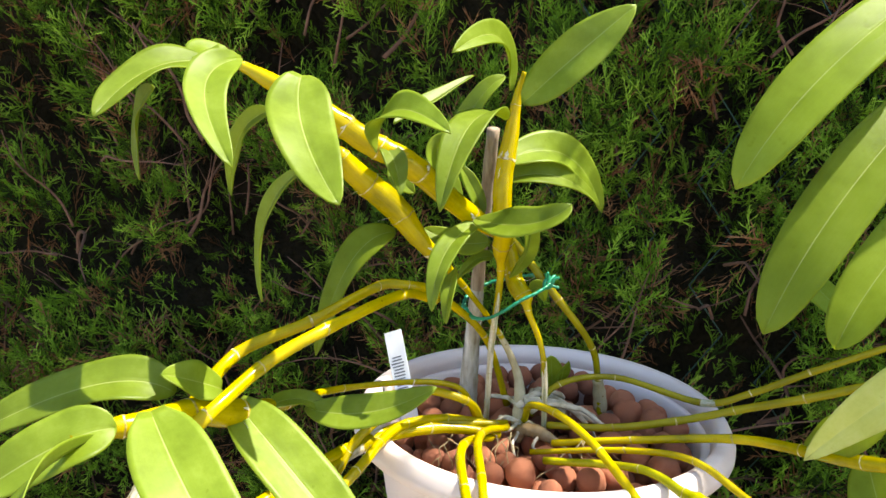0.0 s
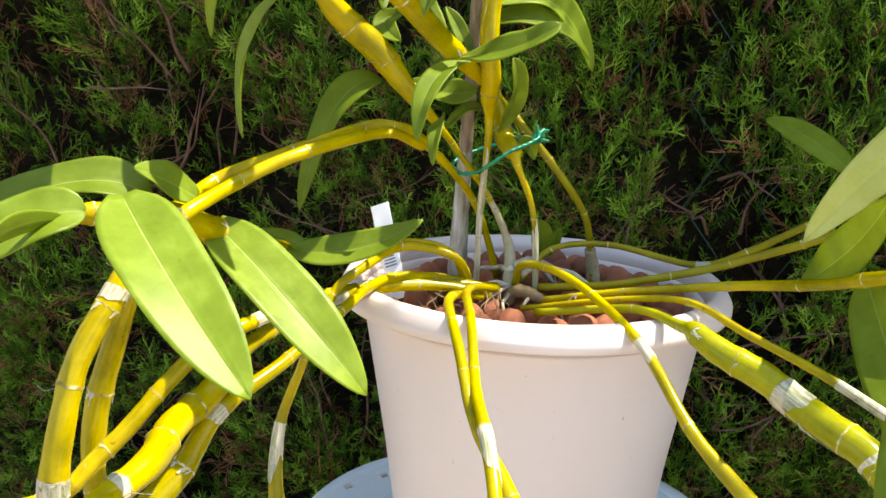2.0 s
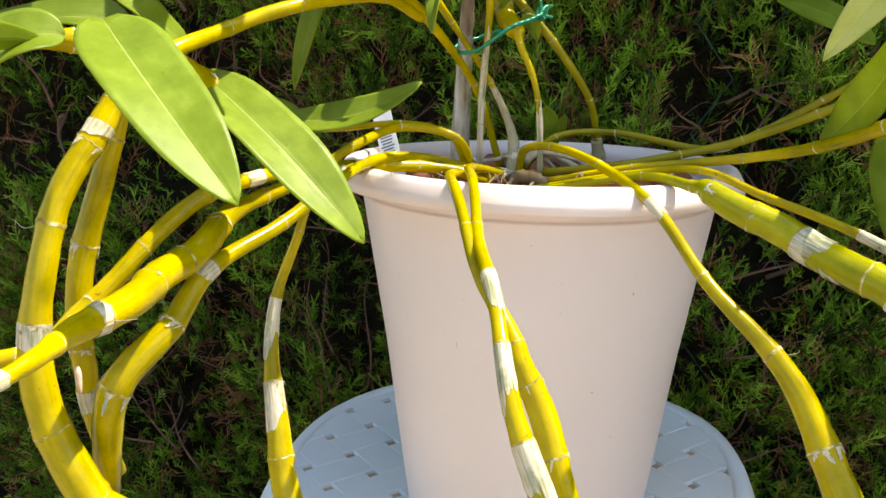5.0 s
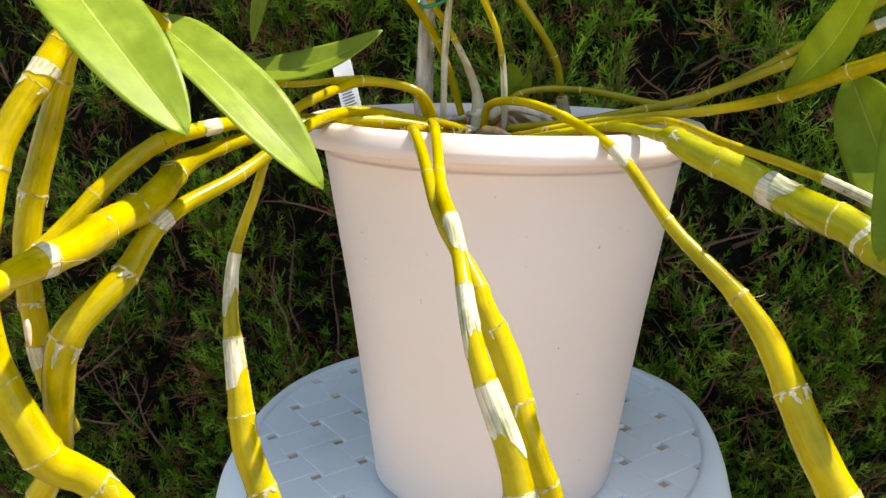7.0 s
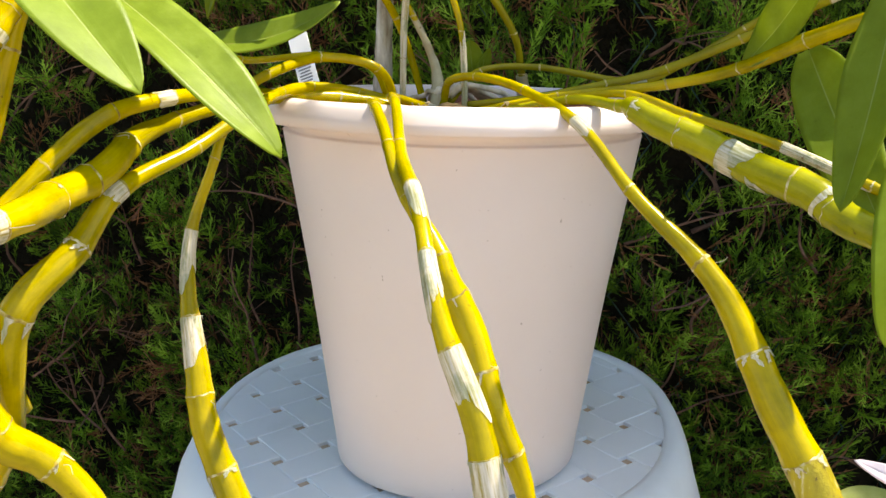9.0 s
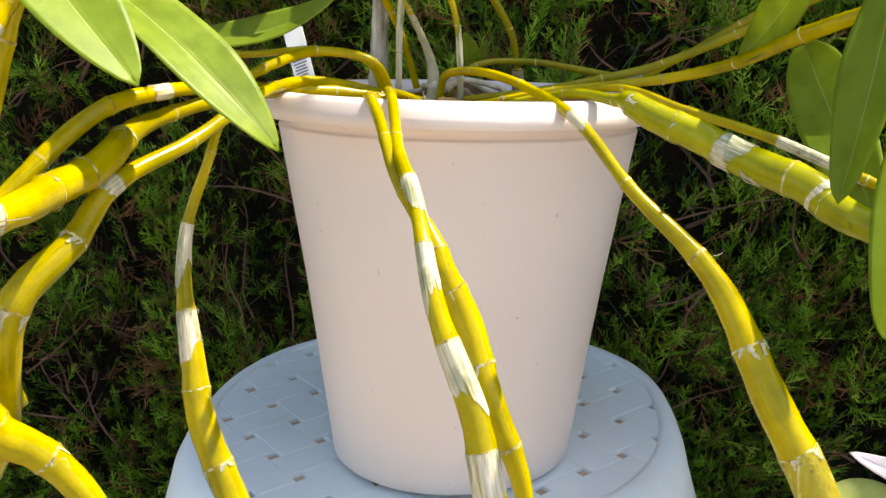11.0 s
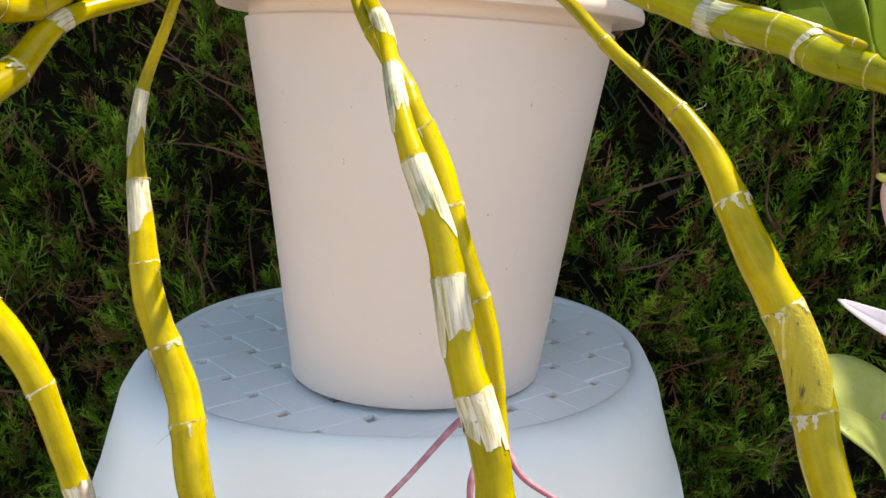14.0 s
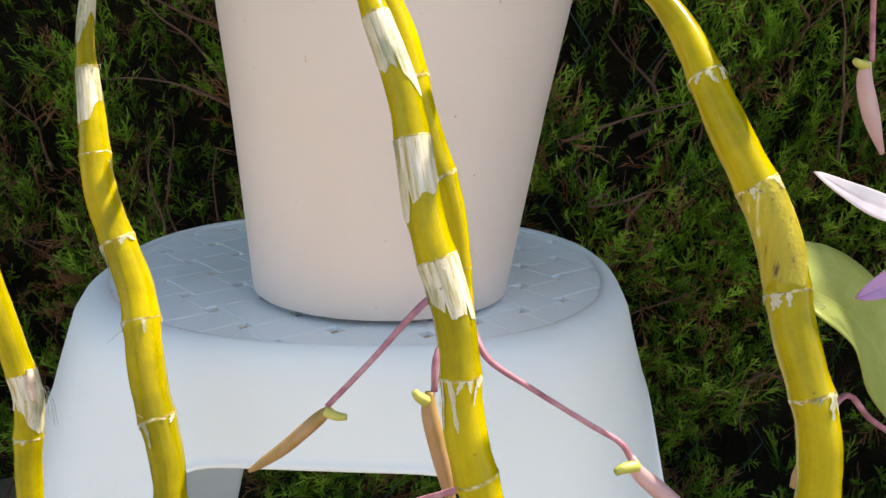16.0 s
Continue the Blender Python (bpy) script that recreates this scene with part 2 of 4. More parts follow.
# ---- helpers ----
def part(name, mesh, material, parent=None, label="", smooth=True):
    if isinstance(mesh, bmesh.types.BMesh):
        bm, mesh = mesh, bpy.data.meshes.new(name)
        bmesh.ops.recalc_face_normals(bm, faces=bm.faces)
        bm.to_mesh(mesh)
        bm.free()
    if material and not mesh.materials:
        mesh.materials.append(material)
    if smooth:
        mesh.polygons.foreach_set("use_smooth", [True] * len(mesh.polygons))
    ob = new(name, mesh)
    ob.parent = parent
    if label:
        tagged(ob, label)
    return ob


def thing(name, label, category, at=(0, 0, 0), group="", kind=""):
    ob = new(name)
    ob.location = at
    return tagged(ob, label, category, group, kind)


def spline(pts, per=7):
    """Catmull-Rom through rows of x, y, z, r; gives samples and the fraction of the row index."""
    p = [np.array(q, float) for q in pts]
    p = [2 * p[0] - p[1]] + p + [2 * p[-1] - p[-2]]
    out, u = [], []
    for i in range(1, len(p) - 2):
        a, b, c, d = p[i - 1 : i + 3]
        for k in range(per):
            s = k / per
            out.append(0.5 * (2 * b + (c - a) * s + (2 * a - 5 * b + 4 * c - d) * s * s + (3 * b - a - 3 * c + d) * s**3))
            u.append(i - 1 + s)
    out.append(p[-2])
    u.append(len(p) - 3)
    return np.array(out), np.array(u)


def frames(c):
    """Parallel-carried side and up vectors along a line of points."""
    tan = np.gradient(c, axis=0)
    tan /= np.linalg.norm(tan, axis=1)[:, None] + 1e-12
    side = np.cross(tan[0], (0.13, 0.31, 0.94))
    side /= np.linalg.norm(side)
    sides = [side]
    for t in tan[1:]:
        side = sides[-1] - t * (sides[-1] @ t)
        sides.append(side / np.linalg.norm(side))
    sides = np.array(sides)
    return sides, np.cross(tan, sides), tan


def tube(centres, radii, seg=12, caps=True, squash=1.0):
    """A swept tube with a length and girth map."""
    side, up, _ = frames(centres)
    n = len(centres)
    ang = np.linspace(0, 2 * np.pi, seg, endpoint=False)
    ring = np.cos(ang)[None, :, None] * side[:, None] + squash * np.sin(ang)[None, :, None] * up[:, None]
    verts = (centres[:, None] + radii[:, None, None] * ring).reshape(-1, 3)
    length = np.r_[0, np.cumsum(np.linalg.norm(np.diff(centres, axis=0), axis=1))]
    faces = [(i * seg + k, i * seg + (k + 1) % seg, (i + 1) * seg + (k + 1) % seg, (i + 1) * seg + k) for i in range(n - 1) for k in range(seg)]
    uvs = [(a, b) for i in range(n - 1) for k in range(seg) for a, b in ((k / seg, length[i]), ((k + 1) / seg, length[i]), ((k + 1) / seg, length[i + 1]), (k / seg, length[i + 1]))]
    verts = verts.tolist()
    if caps:
        for end, c in ((0, centres[0]), (n - 1, centres[-1])):
            verts.append(c.tolist())
            for k in range(seg):
                a, b = end * seg + k, end * seg + (k + 1) % seg
                faces.append((a, b, len(verts) - 1) if end else (b, a, len(verts) - 1))
                uvs += [(0, length[end])] * 3
    me = bpy.data.meshes.new("tube")
    me.from_pydata(verts, [], faces)
    me.uv_layers.new(name="UVMap").data.foreach_set("uv", np.array([(u, v * 100) for u, v in uvs]).ravel())
    me.update()
    return me


def lathe(bm, profile, seg=72, cx=0.0, cy=0.0):
    rings = []
    for r, z in profile:
        rings.append([bm.verts.new((cx + r * math.cos(2 * math.pi * k / seg), cy + r * math.sin(2 * math.pi * k / seg), z)) for k in range(seg)])
    for a, b in zip(rings, rings[1:]):
        for k in range(seg):
            bm.faces.new((a[k], a[(k + 1) % seg], b[(k + 1) % seg], b[k]))
    return rings


def box(bm, sx, sy, sz, m=Matrix(), bevel=0.0):
    made = bmesh.ops.create_cube(bm, size=1, matrix=m @ Matrix.Diagonal((sx, sy, sz, 1)))["verts"]
    if bevel:
        bmesh.ops.bevel(bm, geom=list({e for v in made for e in v.link_edges}), offset=bevel, segments=2, affect="EDGES", profile=0.5)


# ---- ground ----
bm = bmesh.new()
bmesh.ops.create_grid(bm, x_segments=8, y_segments=8, size=60)
tagged(part("ground", bm, PAVING, smooth=False), "light beige terrace paving under the hedge and stool", "paving", kind="structure")


# ---- hedge ----
HEDGE_TOP = 1.745


def hedge_top(x):
    """The unseen top, slightly uneven; its height is set to shade the seat but not the rim."""
    return HEDGE_TOP + 0.03 * noise.noise(Vector((x * 4, 2.0, 6.0)))


def hedge_front(x, z):
    """How far the hedge's face stands back, with hollows; the corner on the right, mostly out of view, is added to
    block the sun.
    """
    v = noise.noise(Vector((x * 3.1 + 5, z * 3.1, 1.7))) * 0.07 + noise.noise(Vector((x * 7.5, z * 7.5 + 3, 4.2))) * 0.045
    return 0.36 - 0.28 * max(-0.35, min(0.35, x - 0.02)) - 0.75 * max(0.0, x - 0.37) + v * max(0.0, 1.0 - max(0.0, z - 1.0) / 0.4)


def spray(rng, length, n_side):
    """One flat, feathery spray of scale-leaved twiglets along +z; rows of start, end, radius."""
    rows = []
    prev = np.zeros(3)
    bend = rng.uniform(-0.25, 0.25, 2)
    stem = []
    for i in range(1, 6):
        s = i / 5
        p = np.array([bend[0] * length * s * s, bend[1] * length * s * s, length * s])
        rows.append((prev, p, 0.0010 * (1.15 - 0.6 * s)))
        stem.append(p)
        prev = p
    for k in range(n_side):
        s = 0.12 + 0.85 * k / n_side
        base = np.array([bend[0] * length * s * s, bend[1] * length * s * s, length * s])
        sgn = 1 if k % 2 else -1
        reach = length * (0.46 - 0.30 * s) * rng.uniform(0.7, 1.25)
        lift = rng.uniform(0.7, 1.25)
        d = np.array([sgn * rng.uniform(0.3, 0.8), rng.uniform(-0.75, 0.75), lift])
        d /= np.linalg.norm(d)
        mid = base + d * reach * 0.55
        d2 = d + np.array([0, rng.uniform(-0.2, 0.2), 0.5])
        d2 /= np.linalg.norm(d2)
        tip = mid + d2 * reach * 0.55
        rows.append((base, mid, 0.0009))
        rows.append((mid, tip, 0.00082))
        for j in range(3):
            q = base + (mid - base) * (0.3 + 0.3 * j) if j < 2 else mid + (tip - mid) * (0.05 + 0.35 * (j - 2))
            e = d + np.array([rng.uniform(-0.8, 0.8), rng.uniform(-0.7, 0.7), rng.uniform(0.0, 0.7)])
            e /= np.linalg.norm(e)
            rows.append((q, q + e * rng.uniform(0.004, 0.0085), 0.00064))
    return rows


def spike_arrays(rows):
    """Tapered three-sided spikes."""
    v, f = [], []
    for a, b, r in rows:
        d = b - a
        s = np.cross(d, (0.31, 0.52, 0.79))
        s /= np.linalg.norm(s) + 1e-12
        u = np.cross(d, s)
        u /= np.linalg.norm(u) + 1e-12
        n = len(v)
        for k in range(3):
            an = 2.094 * k
            v.append(a + r * (math.cos(an) * s + math.sin(an) * u))
        v.append(b + d * 0.12)
        f += [(n, n + 1, n + 3), (n + 1, n + 2, n + 3), (n + 2, n, n + 3)]
    return np.array(v), np.array(f)


HOLLOWS = [(-0.32, 0.63, 0.06, 0.09), (-0.52, 0.80, 0.04, 0.07), (0.22, 0.60, 0.06, 0.035), (-0.15, 0.86, 0.03, 0.04), (-0.19, 0.50, 0.05, 0.08), (0.19, 0.60, 0.05, 0.05), (0.42, 0.28, 0.06, 0.06)]


def scatter(rng, count, protos, lo, hi, depth, spread, coarse=False, top=False):
    """Places sprays over the hedge's face and joins them into one mesh."""
    vs, fs, tones, at = [], [], [], 0
    for _ in range(count):
        x, z = rng.uniform(lo[0], hi[0]), rng.uniform(lo[1], hi[1])
        clump = 0.8 * noise.noise(Vector((x * 9, z * 9, 2.3))) + 0.5 * noise.noise(Vector((x * 21, z * 21, 7.3))) + 0.10
        clump -= sum(0.75 * math.exp(-(((x - hx) / wx) ** 2 + ((z - hz) / wz) ** 2)) for hx, hz, wx, wz in HOLLOWS)
        deep = clump < -0.02 and not coarse
        if deep and rng.uniform() < 0.75:
            continue
        y = hedge_front(x, z) + abs(rng.normal(0, depth)) - 0.055 * clump + 0.06 * deep
        v, f = protos[rng.integers(len(protos))]
        if top:
            y, z = y + rng.uniform(0.22, 0.62), hedge_top(x) - 0.08
        out = Vector((rng.normal(0, spread) - 0.1, -0.62 + rng.normal(0, 0.33), 0.78 + rng.normal(0, spread)))
        q = out.to_track_quat("Z", "Y").to_matrix() @ Matrix.Rotation(rng.uniform(0, 6.28), 3, "Z")
        if top:
            out = Vector((rng.normal(0, 0.5), rng.normal(0, 0.5), 1))
            q = out.to_track_quat("Z", "Y").to_matrix()
        size = rng.uniform(0.5, 1.0) * (3.0 if coarse else 1.0)
        vs.append(v @ (np.array(q).T * size) + (x, y, z))
        # tips lighter as new growth; near-black bases put inner shade into the colour
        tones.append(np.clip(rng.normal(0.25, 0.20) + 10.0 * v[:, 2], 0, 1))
        fs.append(f + at)
        at += len(v)
    v, f = np.concatenate(vs), np.concatenate(fs)
    me = bpy.data.meshes.new("sprays")
    me.vertices.add(len(v))
    me.vertices.foreach_set("co", v.ravel())
    me.loops.add(f.size)
    me.loops.foreach_set("vertex_index", f.ravel())
    me.polygons.add(len(f))
    me.polygons.foreach_set("loop_start", np.arange(0, f.size, 3))
    me.update(calc_edges=True)
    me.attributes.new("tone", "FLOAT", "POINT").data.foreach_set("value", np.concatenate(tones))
    return me


hedge = thing("hedge", "dense dark green conifer hedge with brown dead sprays", "hedge", (0, 0.5, 0), kind="stuff")
hedge.location = (0, 0, 0)
rng = np.random.default_rng(11)
green = [spike_arrays(spray(rng, rng.uniform(0.04, 0.065), int(rng.integers(9, 13)))) for _ in range(9)]
brown = [spike_arrays(spray(rng, rng.uniform(0.045, 0.075), int(rng.integers(6, 9)))) for _ in range(5)]
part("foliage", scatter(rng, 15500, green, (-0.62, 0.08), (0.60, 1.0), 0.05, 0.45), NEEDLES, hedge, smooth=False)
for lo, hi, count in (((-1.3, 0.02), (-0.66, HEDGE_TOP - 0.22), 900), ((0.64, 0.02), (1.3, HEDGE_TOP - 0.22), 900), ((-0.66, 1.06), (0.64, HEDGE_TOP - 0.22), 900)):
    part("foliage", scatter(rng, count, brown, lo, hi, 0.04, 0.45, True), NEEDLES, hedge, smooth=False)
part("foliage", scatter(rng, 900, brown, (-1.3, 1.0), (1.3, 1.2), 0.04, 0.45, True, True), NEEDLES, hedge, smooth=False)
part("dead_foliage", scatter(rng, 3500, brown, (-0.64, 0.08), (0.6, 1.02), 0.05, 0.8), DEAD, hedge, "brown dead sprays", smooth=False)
for i in range(180):
    x, z = rng.uniform(-0.66, 0.6), rng.uniform(0.15, 1.0)
    if noise.noise(Vector((x * 9, z * 9, 2.3))) > 0.12 and i % 3:
        continue
    rows = []
    p = np.array([x, hedge_front(x, z) + (0.07, 0.03, 0.0)[i % 3], z])
    d = np.array([rng.normal(0, 0.5), -0.22, 0.75])
    n = 6
    for k in range(n):
        rows.append((*p, 0.0042 * (1 - 0.8 * k / n) * (0.62 if i < 14 else 0.40)))
        d = d + rng.normal(0, 0.24, 3)
        p = p + d / np.linalg.norm(d) * 0.030
    c, _ = spline(rows, 4)
    wood = part("branch", tube(c[:, :3], c[:, 3], 6), BARK, hedge)
    for k in range(2, 5):
        p, r = np.array(rows[k][:3]), rows[k][3] * 0.5
        d = np.array([rng.normal(0, 0.7), -0.3, rng.uniform(0.1, 0.9)])
        q = p + d / np.linalg.norm(d) * rng.uniform(0.015, 0.035)
        e = q + (d + rng.normal(0, 0.4, 3)) * 0.022
        c, _ = spline([(*p, r), (*q, r * 0.7), (*e, r * 0.3)], 3)
        part("twig", tube(c[:, :3], c[:, 3], 5), BARK, wood)
# bumpy near-black sheet: inner shade as colour, and a block to the sun
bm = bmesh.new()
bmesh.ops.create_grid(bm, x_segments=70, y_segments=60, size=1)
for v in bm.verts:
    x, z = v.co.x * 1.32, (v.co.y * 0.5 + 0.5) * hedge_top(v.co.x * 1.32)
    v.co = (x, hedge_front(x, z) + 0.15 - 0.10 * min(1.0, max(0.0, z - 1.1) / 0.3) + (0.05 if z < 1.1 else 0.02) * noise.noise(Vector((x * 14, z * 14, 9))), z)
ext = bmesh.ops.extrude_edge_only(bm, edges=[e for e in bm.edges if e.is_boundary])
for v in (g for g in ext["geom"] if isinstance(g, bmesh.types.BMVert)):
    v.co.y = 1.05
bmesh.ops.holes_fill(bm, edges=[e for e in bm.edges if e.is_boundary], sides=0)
part("core", bm, CORE, hedge, "near-black sheet standing in for the shade inside the hedge")


# ---- wire fence inside the hedge ----
fence = thing("wire_fence", "thin dark green chain-link wire inside the hedge", "fence")
for i in range(14):
    x0 = 0.02 + 0.075 * i
    pts = [(x0 + (0.0375 if k % 2 else 0.0), 0.335, 0.02 + 0.052 * k, 0.0009) for k in range(19)]
    c = np.array(pts)
    part("wire", tube(c[:, :3], c[:, 3], 5), WIRE, fence)


# ---- stool ----
stool = thing("plastic_stool", "white plastic stool with a woven-pattern seat with square holes", "stool", (-0.014, 0.045, 0))
STOOL_TOP = 0.449
stool.rotation_euler = (0.02, -0.012, radians(-9))


def super_ring(hx, hy, n, seg):
    out = []
    for k in range(seg):
        a = 2 * math.pi * (k + 0.5) / seg
        c, s = math.cos(a), math.sin(a)
        out.append((hx * math.copysign(abs(c) ** (2 / n), c), hy * math.copysign(abs(s) ** (2 / n), s)))
    return out


def stool_shell():
    """Seat band, rolled edge, apron with a lip, and four splayed legs with arched openings between them."""
    seg = 240
    top = [(0.150, 0.150, 2.2, STOOL_TOP - 0.0030), (0.1515, 0.1515, 2.2, STOOL_TOP + 0.0004), (0.154, 0.1535, 2.25, STOOL_TOP + 0.0010),
           (0.158, 0.156, 2.35, STOOL_TOP + 0.0004), (0.163, 0.160, 2.5, STOOL_TOP - 0.004), (0.167, 0.164, 2.62, STOOL_TOP - 0.012), (0.1695, 0.167, 2.74, STOOL_TOP - 0.024)]
    bm = bmesh.new()
    rings = [[bm.verts.new((x, y, z)) for x, y in super_ring(hx, hy, n, seg)] for hx, hy, n, z in top]
    z0 = top[-1][3]
    steps = [0.1, 0.25, 0.45, 0.65, 0.8, 0.9, 0.93, 1.0]
    lift = [0, 0, 0, 0, 0, 0, 0.0007, 0.0008]
    unit = super_ring(1.0, 1.0, 3.8, seg)
    for s, out in zip(steps, lift):
        ring = []
        for (x, y), (bx, by) in zip(unit, super_ring(1.0, 1.0, 2.78 + 0.5 * s, seg)):
            q = min(abs(x), abs(y))                      # 0 in the middle of a side, 1 towards a corner
            low = STOOL_TOP - 0.055 - (STOOL_TOP - 0.055) * min(1.0, (q / 0.70) ** 9)
            z = z0 + (low - z0) * s
            w = 0.1695 + 0.25 * (z0 - z) + out
            ring.append(bm.verts.new((bx * w, by * (w - 0.0025), max(z, 0.0))))
        rings.append(ring)
    for a, c in zip(rings, rings[1:]):
        for k in range(seg):
            bm.faces.new((a[k], a[(k + 1) % seg], c[(k + 1) % seg], c[k]))
    bmesh.ops.recalc_face_normals(bm, faces=bm.faces)
    bmesh.ops.solidify(bm, geom=bm.faces[:], thickness=0.003)
    return bm


part("seat_shell", stool_shell(), STOOL, stool)


def clip_convex(poly, hull):
    for (ax, ay), (bx, by) in zip(hull, hull[1:] + hull[:1]):
        out = []
        for (px, py), (qx, qy) in zip(poly, poly[1:] + poly[:1]):
            dp = (bx - ax) * (py - ay) - (by - ay) * (px - ax)
            dq = (bx - ax) * (qy - ay) - (by - ay) * (qx - ax)
            if dp >= 0:
                out.append((px, py))
            if dp * dq < 0:
                s = dp / (dp - dq)
                out.append((px + s * (qx - px), py + s * (qy - py)))
        poly = out
        if len(poly) < 3:
            return []
    return poly


def weave():
    """Interlaced strips; a square hole stays open at every crossing of the joints."""
    pitch, hole, turn = 0.0337, 0.0080, radians(-48)
    hull = super_ring(0.1522, 0.1522, 2.2, 48)
    ca, sa = math.cos(turn), math.sin(turn)
    off = Vector((0.0062, -0.0088))
    for i in range(-7, 8):
        for j in range(-7, 8):
            lx, ly = ((pitch + hole) / 2 - 0.00008, (pitch - hole) / 2 - 0.00008)
            if (i + j) % 2:
                lx, ly = ly, lx
            u, v = i * pitch, j * pitch
            corners = [(u - lx, v - ly), (u + lx, v - ly), (u + lx, v + ly), (u - lx, v + ly)]
            poly = clip_convex([(ca * x - sa * y + off.x, sa * x + ca * y + off.y) for x, y in corners], hull)
            if len(poly) < 3:
                continue
            cx, cy = sum(p[0] for p in poly) / len(poly), sum(p[1] for p in poly) / len(poly)
            bm = bmesh.new()
            rings = []
            for shrink, z in ((0.0, STOOL_TOP - 0.0038), (0.0, STOOL_TOP - 0.0007), (0.0008, STOOL_TOP - 0.0002)):
                ring = []
                for x, y in poly:
                    d = math.hypot(x - cx, y - cy) or 1
                    ring.append(bm.verts.new((x - (x - cx) / d * shrink, y - (y - cy) / d * shrink, z)))
                rings.append(ring)
            n = len(poly)
            for a, b in zip(rings, rings[1:]):
                for k in range(n):
                    bm.faces.new((a[k], a[(k + 1) % n], b[(k + 1) % n], b[k]))
            bm.faces.new(rings[-1])
            bm.faces.new(rings[0][::-1])
            part("seat_strip", bm, STOOL, stool, smooth=False)


weave()
# plate closing the holes; its beige stands in for warm light from below
bm = bmesh.new()
lathe(bm, [(0.0, STOOL_TOP - 0.0029), (0.140, STOOL_TOP - 0.0029), (0.152, STOOL_TOP - 0.0033)], 48)
part("underside", bm, HOLE_BEIGE, stool, "beige bottom of the square holes, tinted as warm light from below")


# ---- pot ----
pot = thing("plant_pot", "round white tapered plastic pot with a rolled rim on the stool", "pot", (-0.0125, -0.0135, 0.4495))
pot.rotation_euler = (-0.020, 0.026, 0)
bm = bmesh.new()
lathe(bm, [(0.0, 0.003), (0.066, 0.003), (0.070, 0.0002), (0.0738, 0.0002), (0.0745, 0.0010), (0.0752, 0.008), (0.0895, 0.110), (0.1040, 0.1990), (0.1037, 0.2000), (0.1019, 0.2003), (0.1017, 0.2010),
           (0.1020, 0.2070), (0.1062, 0.2076), (0.1062, 0.2082)], 96)
lathe(bm, [(0.1062, 0.2082), (0.0994, 0.2075), (0.0990, 0.1990), (0.0970, 0.185), (0.0869, 0.110), (0.0722, 0.010), (0.0, 0.010)], 96)
bmesh.ops.remove_doubles(bm, verts=bm.verts, dist=0.00005)
for v in bm.verts:                                       # the foot stands flat although the mouth leans
    v.co.z += max(0.0, 1.0 - v.co.z / 0.12) * (0.020 * v.co.y + 0.026 * v.co.x)
part("body", bm, POT, pot)
bm = bmesh.new()
lathe(bm, [(0.1045, 0.2078), (0.1150, 0.2066), (0.1185, 0.2063), (0.1192, 0.2070), (0.1192, 0.2105), (0.1188, 0.2118), (0.1160, 0.2170), (0.1145, 0.2188), (0.1120, 0.2196), (0.1095, 0.2197),
           (0.1075, 0.2184), (0.1062, 0.2150), (0.1040, 0.2078), (0.1045, 0.2078)], 96)
part("rim", bm, POT, pot)

# substrate and clay balls
bm = bmesh.new()
lathe(bm, [(0.0, 0.179), (0.05, 0.181), (0.0975, 0.179)], 48)
part("substrate", bm, SOIL, pot, "dark filling under the clay balls")


def pebble_mesh(k):
    bm = bmesh.new()
    bmesh.ops.create_icosphere(bm, subdivisions=3, radius=1)
    for v in bm.verts:
        n = noise.noise(v.co * 1.3 + Vector((k * 7.1, 2, 3))) * 0.13 + noise.noise(v.co * 4 + Vector((k * 3.3, 1, 8))) * 0.05
        v.co *= 1 + n
        v.co.z *= 0.92
    me = bpy.data.meshes.new("clay_ball")
    bm.to_mesh(me)
    bm.free()
    me.materials.append(CLAY)
    me.polygons.foreach_set("use_smooth", [True] * len(me.polygons))
    return me


pebbles = [pebble_mesh(k) for k in range(7)]
rng = np.random.default_rng(5)
placed = []
for layer, (count, z0, reach) in enumerate(((2600, 0.187, 0.091), (2600, 0.1985, 0.086))):
    for _ in range(count):
        r = rng.uniform(0.0072, 0.0104)
        a, d = rng.uniform(0, 2 * np.pi), reach * math.sqrt(rng.uniform(0, 1))
        p = np.array([-0.006 + d * math.cos(a), -0.006 + d * math.sin(a), 0.4495 + z0 + rng.uniform(-0.002, 0.0025) + (0.004 if d > 0.06 else 0)])
        if all(np.linalg.norm(p - q) > (r + s) * 0.88 for q, s in placed):
            placed.append((p, r))
for p, r in placed:
    ob = new("clay_ball", pebbles[int(rng.integers(7))])
    ob.matrix_basis = Matrix.LocRotScale(Vector(p), Euler(rng.uniform(0, 6.28, 3)), Vector((r, r, r)))
    tagged(ob, "reddish brown fired clay ball in the pot", "clay ball", "clay balls in the pot")


# ---- stake, tie and tag ----
stake = thing("wooden_stake", "brown bark-covered wooden stake wrapped in clear film low down", "stake", (-0.055, 0.03, 0.63))
c, _ = spline([(0, 0, 0, 0.0044), (0.003, -0.014, 0.07, 0.0043), (0.008, -0.032, 0.15, 0.0040), (0.0125, -0.047, 0.216, 0.0038)], 10)
part("stick", tube(c[:, :3], c[:, 3] * (1 + 0.06 * np.sin(np.arange(len(c)) * 1.7)), 12), WOOD, stake)
c, _ = spline([(0.0002, -0.002, 0.010, 0.0070), (0.0015, -0.008, 0.040, 0.0062), (0.0031, -0.0144, 0.072, 0.0052), (0.0055, -0.0235, 0.112, 0.0045)], 8)
part("film", tube(c[:, :3], c[:, 3] * (1 + 0.04 * np.sin(np.arange(len(c)) * 2.3)), 12, False), FILM, stake, "crumpled clear plastic film")

